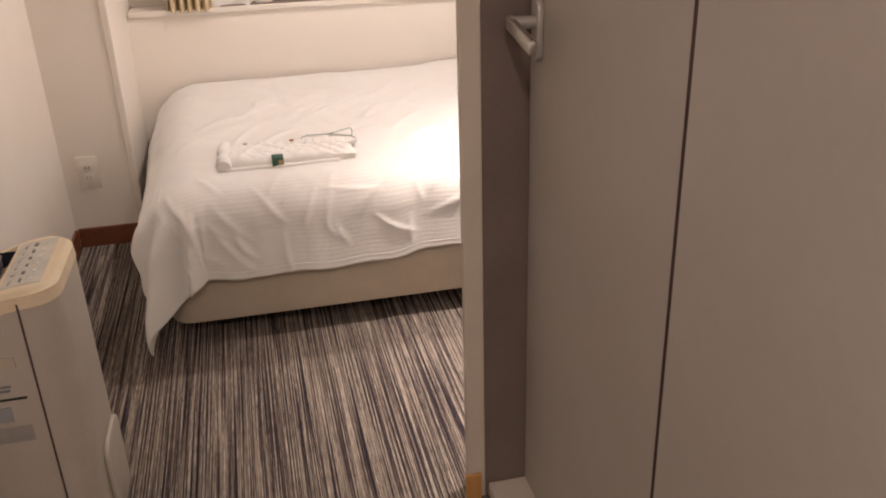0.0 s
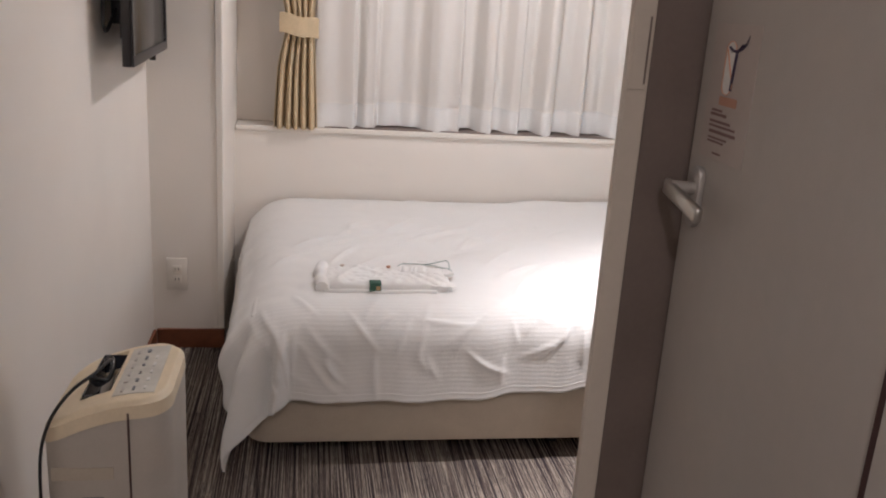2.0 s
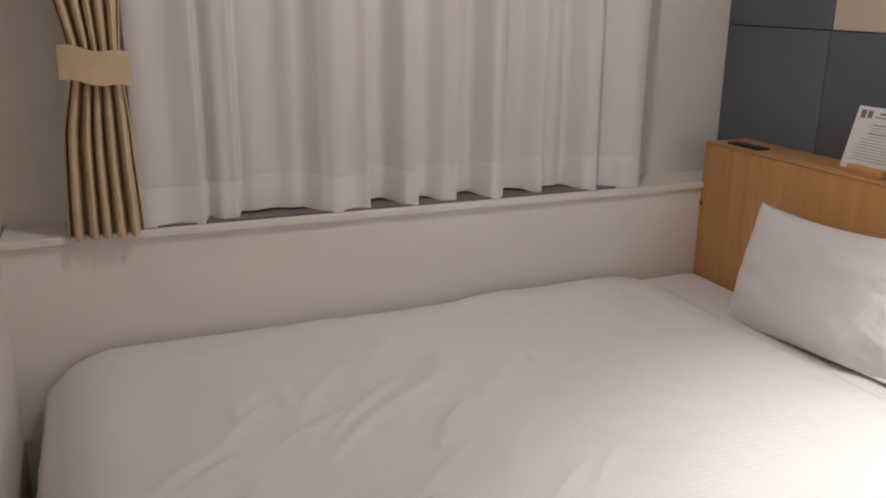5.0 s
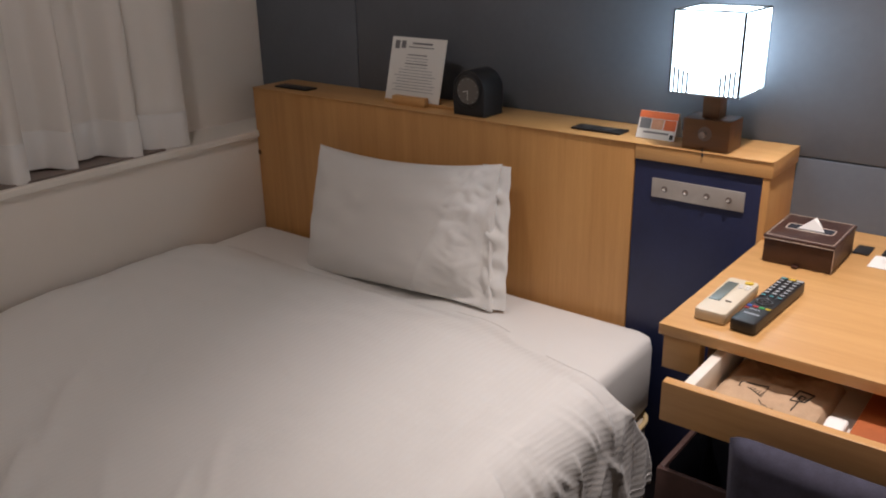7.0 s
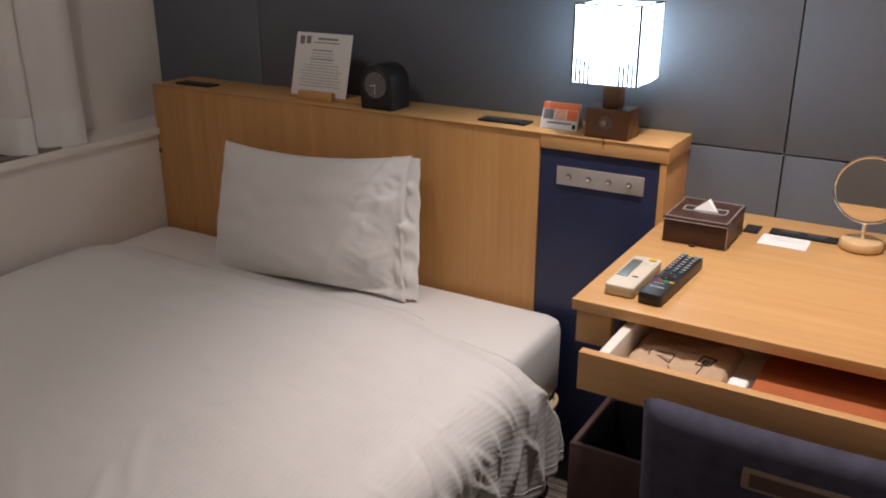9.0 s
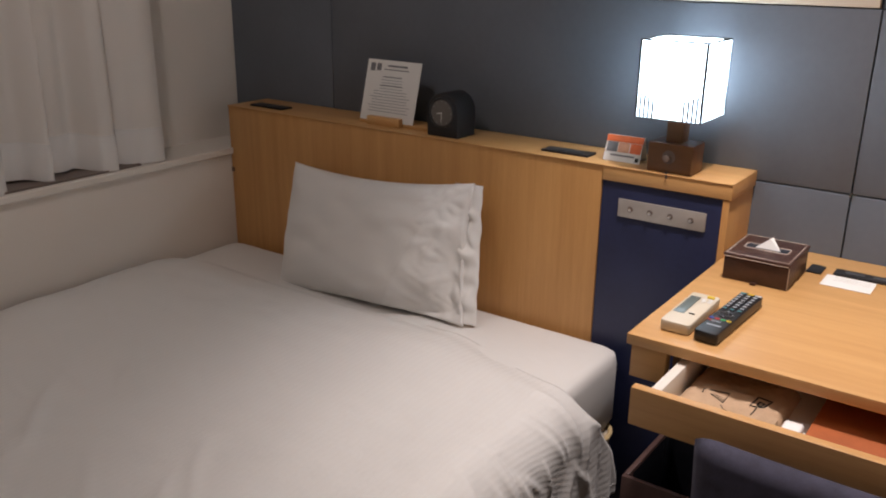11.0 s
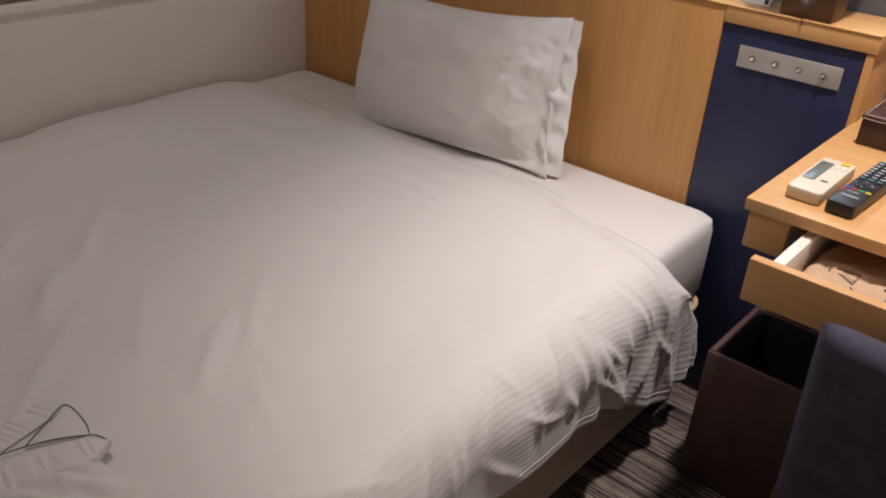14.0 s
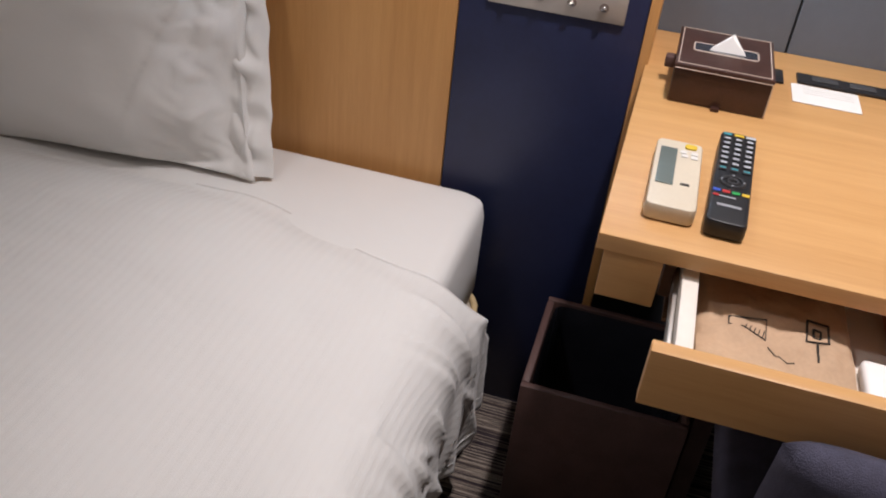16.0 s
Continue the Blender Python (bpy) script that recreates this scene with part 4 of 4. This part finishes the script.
# tissue box
tb = thing("tissue_box", "brown leather tissue box with pale stitching", "tissue box", at=(-0.042, -1.6955, ZD + 0.001))
part("box_body", box(-0.080, 0.080, -0.070, 0.070, 0.0, 0.052, 0.002), "leather", tb)
part("lid", box(-0.082, 0.082, -0.072, 0.072, 0.0525, 0.060, 0.002), "leather", tb)
for (a, b, c, d2) in ((-0.077, 0.077, 0.067, 0.067), (-0.077, 0.077, -0.067, -0.067)):
    part("stitching", tube([(a, c, 0.0603), (b, c, 0.0603)], 0.0008, 6), "stitch", tb)
for c in (-0.077, 0.077):
    part("stitching", tube([(c, -0.067, 0.0603), (c, 0.067, 0.0603)], 0.0008, 6), "stitch", tb)
part("stitching", tube([(-0.0825, -0.070, 0.0535), (-0.0825, 0.070, 0.0535)], 0.0008, 6), "stitch", tb)
part("stitching", tube([(-0.0805, -0.0705, 0.050), (-0.0805, -0.0705, 0.003)], 0.0008, 6), "stitch", tb)
part("slot_rim", tube([(x, y, 0.0603) for x, y in rounded(-0.018, 0.018, -0.048, 0.048, 0.006, 3)], 0.0012, 6, True), "stitch", tb)
part("slot_opening", box(-0.016, 0.016, -0.046, 0.046, 0.0600, 0.0606), "liner", tb)
ts = bmesh.new()
q = [ts.verts.new(p) for p in ((-0.008, 0.026, 0.060), (-0.006, -0.030, 0.060), (0.010, -0.022, 0.061), (0.010, 0.020, 0.061), (0.012, -0.006, 0.085), (0.002, -0.003, 0.083))]
for f4 in ((0, 1, 5), (1, 2, 4, 5), (2, 3, 4), (3, 0, 5, 4)):
    ts.faces.new([q[i] for i in f4])
part("tissue", ts, "tissue", tb, "white tissue pulled up", smooth=False)
part("tab", box(-0.090, -0.080, -0.006, 0.006, 0.0, 0.004), "leather", tb)
part("tab", box(-0.01, 0.01, 0.070, 0.086, 0.022, 0.040, 0.003), "leather_dark", tb)

for o in tb.children:
    o.data.transform(Matrix.Diagonal((0.94, 0.92, 0.92, 1)))

# air conditioner remote
M["cream_light"] = surface("plastic_cream_light", (0.62, 0.55, 0.43), 0.42, vary=0.04, scale=12)
ac = thing("air_conditioner_remote", "cream air conditioner remote with small grey display", "remote control", at=(-0.362, -1.656, ZD + 0.001), rz=0)
part("shell", prism(rounded(-0.082, 0.082, -0.027, 0.027, 0.008, 4), 0.0, 0.020, 0.003), "cream_light", ac)
part("display", box(-0.034, 0.057, 0.002, 0.0215, 0.0202, 0.0212, 0.0004), "lcd", ac, "grey display")
part("button", prism(rounded(0.061, 0.072, -0.020, -0.006, 0.004), 0.0202, 0.0222), "yellow", ac, "yellow button")
for bx, by in ((0.052, -0.005), (0.051, -0.018), (0.041, -0.018), (0.042, -0.007)):
    part("button", box(bx - 0.004, bx + 0.004, by - 0.004, by + 0.004, 0.0202, 0.0214, 0.0005), "decal", ac)
part("button", box(-0.030, -0.026, -0.016, -0.006, 0.0202, 0.0212), "ink_black", ac)

# television remote
tr = thing("television_remote", "black television remote with coloured keys", "remote control", at=(-0.340, -1.7195, ZD + 0.001), rz=-2.8)
part("shell", prism(rounded(-0.113, 0.113, -0.0215, 0.0215, 0.007, 4), 0.0, 0.021, 0.003), "black", tr)
M["key_dark"] = surface("key_charcoal", (0.028, 0.028, 0.031), 0.45)
M["print_pale"] = surface("print_pale", (0.45, 0.47, 0.50), 0.6)
M["teal"] = surface("key_teal", (0.06, 0.26, 0.30), 0.5)
for c, (mt, w) in enumerate((("teal", 0.005), ("yellow", 0.006), ("print_pale", 0.006))):
    part("key", box(0.1005, 0.1065, 0.014 - c * 0.014 - w, 0.014 - c * 0.014 + w, 0.0212, 0.0224, 0.0006), mt, tr)
for r in range(7):
    for c in range(3):
        x, y = 0.089 - r * 0.0135, 0.0135 - c * 0.0135
        k = part("key", box(x - 0.0046, x + 0.0046, y - 0.0050, y + 0.0050, 0.0212, 0.0230, 0.0008), "key_dark", tr)
        part("print_line", box(x - 0.0022, x + 0.0018, y - 0.0036, y + 0.0034, 0.0230, 0.0233), "print_pale" if r != 6 else "teal", k, smooth=False)
for rr, mt in ((0.0125, "key_dark"), (0.006, "key_dark")):
    part("key_ring", tube([(-0.022 + rr * math.cos(radians(k)), rr * math.sin(radians(k)), 0.0215) for k in range(0, 360, 20)], 0.0024, 6, True), mt, tr)
for k in range(0, 360, 90):
    part("print_line", box(-0.023 + 0.0125 * math.cos(radians(k)), -0.021 + 0.0125 * math.cos(radians(k)), 0.0125 * math.sin(radians(k)) - 0.001, 0.0125 * math.sin(radians(k)) + 0.001, 0.0237, 0.0241), "print_pale", tr, smooth=False)
for c, mt in enumerate(("blue", "red", "greenkey", "yellow")):
    y = 0.0158 - c * 0.0105
    part("key", box(-0.0500, -0.0440, y - 0.0042, y + 0.0042, 0.0212, 0.0226, 0.0008), mt, tr)
part("print_line", box(-0.0590, -0.0570, -0.006, 0.017, 0.0211, 0.0215), "print_pale", tr, smooth=False)
part("key", box(-0.0600, -0.0560, 0.012, 0.019, 0.0212, 0.0224, 0.0006), "red", tr)
part("print_line", box(-0.080, -0.075, -0.013, 0.013, 0.0211, 0.0216), "key", tr)

# plates and card on the desk
outlet_flat(0.040, 0.076, -1.946, -1.812, ZD, "black socket plate set in the desk top")
single("desk_grommet", box(0.025, 0.076, -1.792, -1.762, ZD + 0.0005, ZD + 0.004, 0.001), "black", "small black cable cover in the desk top", "cable cover")
wc = tagged(new("card", mesh_of("card", box(-0.033, 0.036, -1.898, -1.803, ZD + 0.0005, ZD + 0.0014), "paper")), "small white printed card lying on the desk", "card")
for i in range(3):
    part("print_line", box(0.004 + i * 0.008, 0.006 + i * 0.008, -1.89, -1.82, ZD + 0.0014, ZD + 0.0017), "decal", wc, smooth=False)

# mirror on a stand
mi = thing("table_mirror", "round chrome mirror on a turned wooden foot", "mirror", at=(0.042, -1.990, ZD + 0.001), rz=0)
part("foot", cyl(0.042, 0.040, 0.020, pose(0, 0, 0.010), 36, 0.006), "light_wood", mi, "turned pale wooden foot")
part("stem", cyl(0.004, 0.004, 0.045, pose(0, 0, 0.040), 12), "chrome", mi)
rm = pose(0, 0, 0.122, 0, 3, 0)
ring = part("rim", tube([(0, 0.066 * math.cos(radians(a)), 0.066 * math.sin(radians(a))) for a in range(0, 360, 10)], 0.0032, 8, True), "chrome", mi)
ring.matrix_local = rm
gl = part("mirror_glass", cyl(0.065, 0.065, 0.003, pose(0, 0, 0, 0, 90, 0), 40), "glass_mirror", mi, "mirror glass")
gl.matrix_local = rm

# coiled white cord at the desk's far side
wcrd = thing("white_cable", "white coiled cable with its plug on the desk", "cable", at=(-0.03, -2.085, ZD + 0.001))
coil = [(0.035 * math.cos(a * 0.5) * (1 + 0.1 * math.sin(a * 1.7)), 0.024 * math.sin(a * 0.5), 0.006 + 0.0012 * a) for a in range(0, 44)]
part("coil", tube(coil, 0.0055, 8), "tissue", wcrd)
part("plug", box(-0.014, 0.014, 0.014, 0.040, 0.0, 0.030, 0.006, 3), "tissue", wcrd)

# ---- chair ----
ch = thing("chair", "dark navy upholstered chair pushed under the desk", "chair", at=(-0.655, -2.002, 0.0))


def back_pt(side):  # upholstered back, slightly dished
    def f(u, v):
        a = u * 2 - 1
        y = a * 0.216
        top = 0.706 - 0.012 * abs(a) ** 16
        z = 0.28 + (top - 0.28) * v
        bul = max(0, 1 - abs(a) ** 8) ** 0.5 * max(0, 1 - max(0, (v - 0.5) * 2) ** 14) ** 0.5
        lean = -0.034 * (z - 0.44) / 0.26
        return (lean + side * 0.031 * bul + 0.012 * a * a, y, z)
    return f


bk = sheet(36, 26, back_pt(1))
join(bk, sheet(36, 26, back_pt(-1)))
bmesh.ops.remove_doubles(bk, verts=bk.verts[:], dist=0.0004)
part("backrest", bk, "chair", ch)
hl = part("grip", box(-0.0600, -0.035, -0.080, 0.060, 0.620, 0.656, 0.004), "grip", ch, "brown recessed hand grip")
part("grip_hollow", box(-0.0612, -0.0602, -0.068, 0.049, 0.627, 0.648), "leather_dark", hl)
part("seat", box(0.02, 0.44, -0.21, 0.21, 0.39, 0.46, 0.025, 3), "chair", ch)
for lx in (0.0, 0.41):
    for ly in (-0.20, 0.20):
        part("leg", box(lx, lx + 0.03, ly - 0.015, ly + 0.015, 0.0, 0.395, 0.003), "leather_dark", ch)

# ---- waste bin ----
wb = thing("waste_bin", "dark brown leather waste bin with black liner", "waste bin", at=(-0.168, -1.650, 0.0))
X2, Y2, ZT = 0.120, 0.128, 0.318
for nm, bb in (("front_side", (-X2, -X2 + 0.012, -Y2, Y2)), ("rear_side", (X2 - 0.012, X2, -Y2, Y2)), ("long_side", (-X2 + 0.0125, X2 - 0.0125, Y2 - 0.012, Y2)), ("long_side", (-X2 + 0.0125, X2 - 0.0125, -Y2, -Y2 + 0.012))):
    part(nm, box(*bb, 0.0, ZT, 0.002), "leather_dark", wb)
part("bottom", box(-X2 + 0.013, X2 - 0.013, -Y2 + 0.013, Y2 - 0.013, 0.0, 0.01), "leather_dark", wb)


def liner_pt(u, v):
    p = rounded(-X2 + 0.014, X2 - 0.014, -Y2 + 0.014, Y2 - 0.014, 0.02, 8)
    k = u * len(p)
    i = int(k) % len(p)
    f = k - int(k)
    x = p[i][0] * (1 - f) + p[(i + 1) % len(p)][0] * f
    y = p[i][1] * (1 - f) + p[(i + 1) % len(p)][1] * f
    z = 0.02 + (ZT - 0.024) * v
    c = 1 - 0.04 * abs(nz(u * 22, v * 5)) - 0.05 * (1 - v)
    return (x * c, y * c, z)


part("liner", sheet(110, 14, liner_pt), "liner", wb, "shiny black plastic liner")

# ---- television ----
tv = thing("television", "dark flat television on a wall arm", "television")
n0, f0 = Vector((-2.246, -1.285, 0)), Vector((-2.272, -0.560, 0))
dv = (f0 - n0).normalized()
ang = math.degrees(math.atan2(dv.y, dv.x))
tvm = pose(n0.x, n0.y, 1.112, 0, 0, ang)
Lt = (f0 - n0).length
for nm, bb, mt, lb in (("cabinet", (0, Lt, 0.006, 0.030, 0.0, 0.46), "tv", ""), ("screen", (0.022, Lt - 0.022, 0.004, 0.0055, 0.028, 0.441), "screen", "dark blank screen"),
                       ("bezel", (0, Lt, 0.0, 0.0055, 0.0, 0.0275), "tv", ""), ("bezel", (0, Lt, 0.0, 0.0055, 0.4415, 0.46), "tv", ""), ("bezel", (0, 0.0215, 0.0, 0.0055, 0.028, 0.441), "tv", ""),
                       ("bezel", (Lt - 0.0215, Lt, 0.0, 0.0055, 0.028, 0.441), "tv", ""), ("rear_housing", (0.2, Lt - 0.2, 0.0305, 0.066, 0.06, 0.36), "black_soft", ""),
                       ("sensor", (Lt * 0.70, Lt * 0.70 + 0.02, 0.012, 0.03, -0.022, -0.0005), "black", "")):
    o = part(nm, box(*bb, 0.002), mt, tv, lb)
    o.matrix_local = tvm
part("wall_arm", box(XL + 0.001, -2.318, -1.05, -0.80, 1.21, 1.45, 0.004), "black", tv)
part("cable", tube(smooth_path([(-2.335, -1.05, 1.25), (-2.32, -1.26, 1.20), (-2.325, -1.25, 1.28), (-2.335, -1.05, 1.38)]), 0.005), "black", tv)

# wall socket on the column
so = thing("wall_socket", "cream wall socket with two outlets on the column", "socket", at=(-2.261, -0.531, 0.293))
part("cover", box(-0.038, 0.038, -0.006, 0.0, -0.062, 0.062, 0.003), "trim_white", so)
for i in (-1, 1):
    z = i * 0.02
    rec = part("outlet", box(-0.016, 0.016, -0.0075, -0.006, z - 0.014, z + 0.014, 0.001), "trim_white", so)
    for sx in (-0.006, 0.006):
        part("slot", box(sx - 0.001, sx + 0.001, -0.0082, -0.0075, z - 0.005, z + 0.005), "ink_black", rec)

# ---- air purifier ----
pu = thing("air_purifier", "tall cream air purifier with curved ivory top", "air purifier", at=(-2.245, -2.272, 0.0))
PW, PD = 0.238, 0.250


def prof_z(x):
    return 0.505 + 0.055 * math.sin(math.pi / 2 * min(1, x / (PW * 0.86))) ** 0.85


out = rounded(0.0, PW, 0.0, PD, 0.055, 10)
bmp = bmesh.new()
lo = [bmp.verts.new((x, y, 0.012)) for x, y in out]
md = [bmp.verts.new((x, y, prof_z(x) - 0.026)) for x, y in out]
for k in range(len(out)):
    j = (k + 1) % len(out)
    bmp.faces.new((lo[k], lo[j], md[j], md[k]))
bmp.faces.new(lo)
bmp.faces.new(md)
part("body", bmp, "cream", pu)


def top_pt(u, v):
    a, b = u * 2 - 1, v * 2 - 1
    edge = max(abs(a), abs(b), 1e-6)
    hw, hd, r = PW / 2 + 0.0015, PD / 2 + 0.0015, 0.0565
    px, py = a / edge * hw, b / edge * hd
    ex, ey = abs(px) - (hw - r), abs(py) - (hd - r)
    if ex > 0 and ey > 0:
        k = r / math.hypot(ex, ey)
        px, py = math.copysign(hw - r + ex * k, px), math.copysign(hd - r + ey * k, py)
    cx, cy = PW / 2 + px * edge, PD / 2 + py * edge
    hole = (1 - sm(0.023, 0.029, abs(cx - 0.092))) * (1 - sm(0.078, 0.086, abs(cy - 0.142)))
    return (cx, cy, prof_z(max(0, cx)) - 0.008 * sm(0.86, 0.985, edge) ** 2 - 0.022 * sm(0.984, 1.0, edge) - 0.055 * hole)


part("top_cover", sheet(128, 128, top_pt), "cream_top", pu, "curved ivory top cover")
# dark box set in the ivory recess; its colour stands in for the shade inside
gw = box(0.070, 0.114, 0.060, 0.224, 0.495, 0.500)
for bb in ((0.0675, 0.070, 0.060, 0.224), (0.114, 0.1165, 0.060, 0.224), (0.070, 0.114, 0.0575, 0.060), (0.070, 0.114, 0.224, 0.2265)):
    box(*bb, 0.495, prof_z(0.095) - 0.002, bm=gw)
part("grip_well", gw, "liner", pu, "grip recess with its shade painted dark")
ctl = part("control_panel", sheet(14, 14, lambda u, v: (0.130 + u * 0.078, 0.028 + v * 0.195, prof_z(0.130 + u * 0.078) + 0.0012), None, 0.001), "panel_grey", pu, "pale control panel")
rnd = random.Random(8)
for i in range(17):
    bx, by = 0.146 + 0.021 * (i % 3), 0.045 + 0.031 * (i // 3)
    w1, w2 = rnd.uniform(0.002, 0.004), rnd.uniform(0.003, 0.008)
    part("control_key", box(bx - w1, bx + w1, by - w2, by + w2, prof_z(bx) + 0.001, prof_z(bx) + 0.0030), ("plate", "ink", "decal")[i % 3], ctl, smooth=False)
part("dark_seam", box(0.163, 0.167, -0.0015, 0.001, 0.02, prof_z(0.165) - 0.020), "leather_dark", pu, "dark seam")
part("handle_recess", box(0.022, 0.135, -0.0018, 0.001, 0.425, 0.446), "divan", pu)
for (a, b, z, h, mt) in ((0.075, 0.115, 0.390, 0.004, "ink"), (0.075, 0.112, 0.382, 0.004, "ink"), (0.045, 0.140, 0.366, 0.004, "ink_black"), (0.060, 0.105, 0.325, 0.028, "key"), (0.055, 0.135, 0.285, 0.03, "plate"), (0.030, 0.060, 0.386, 0.008, "plate")):
    part("print_line", box(a, b, -0.0014, 0.001, z, z + h), mt, pu, smooth=False)
part("side_bumper", prism(rounded(0.06, 0.205, 0.03, 0.20, 0.03), PW + 0.0005, PW + 0.012, 0.004, 2, "x"), "cream", pu)
part("power_cord", tube(smooth_path([(0.10, 0.17, 0.556), (0.10, 0.13, 0.570), (0.085, 0.09, 0.566), (0.050, 0.05, 0.552), (0.018, 0.016, 0.515), (0.004, -0.004, 0.45), (0.003, -0.006, 0.30), (0.002, -0.006, 0.12), (-0.02, 0.0, 0.006)]), 0.0032), "black", pu, "black power cord")
part("coiled_cord", tube(smooth_path([(0.092 + 0.014 * math.cos(a * 0.9), 0.135 + 0.055 * math.sin(a * 0.45), 0.553 + 0.010 * math.sin(a * 1.3)) for a in range(16)]), 0.0038), "black", pu)

for o in pu.children_recursive:
    o.data.transform(Matrix.Diagonal((0.925, 1.07, 1.14, 1)))

# shallow closet along the hall with a mirror front, and its rail
struct("closet_wall", box(XL, -2.253, YB, -2.472, 0, H), "wall", "cream papered closet front along the hall")
ml = thing("wall_mirror", "tall frameless mirror on the closet front", "mirror")
part("mirror_glass", box(-2.2525, -2.247, -3.60, -2.495, 0.05, 1.95), "glass_mirror", ml, smooth=False)
part("edge_strip", box(-2.2525, -2.2455, -2.4945, -2.4885, 0.05, 1.95), "trim_white", ml)
rl = thing("grab_rail", "satin metal rail fixed in front of the mirror", "rail", at=(-2.175, -2.848, 0.762))
part("bar", tube([(0, 0, 0), (0, -0.004, 0), (0, -0.3, -0.03), (0, -0.62, -0.062)], 0.0135, 18), "steel", rl)
for yy in (-0.16, -0.55):
    part("bracket", cyl(0.008, 0.012, 0.056, pose(-0.028, yy, yy * 0.1, 0, 90, 0), 14), "steel", rl)

# ceiling downlights
for x, y in ((-0.36, -1.76), (-1.05, -0.80), (-1.76, -4.35)):
    c = thing("downlight", "round recessed ceiling downlight", "ceiling light", "ceiling downlights", at=(x, y, H))
    part("trim_ring", tube([(0.068 * math.cos(radians(a)), 0.068 * math.sin(radians(a)), -0.003) for a in range(0, 360, 15)], 0.006, 8, True), "trim_white", c)
    part("recess", cyl(0.062, 0.062, 0.003, pose(0, 0, -0.002), 24), "trim_white", c)
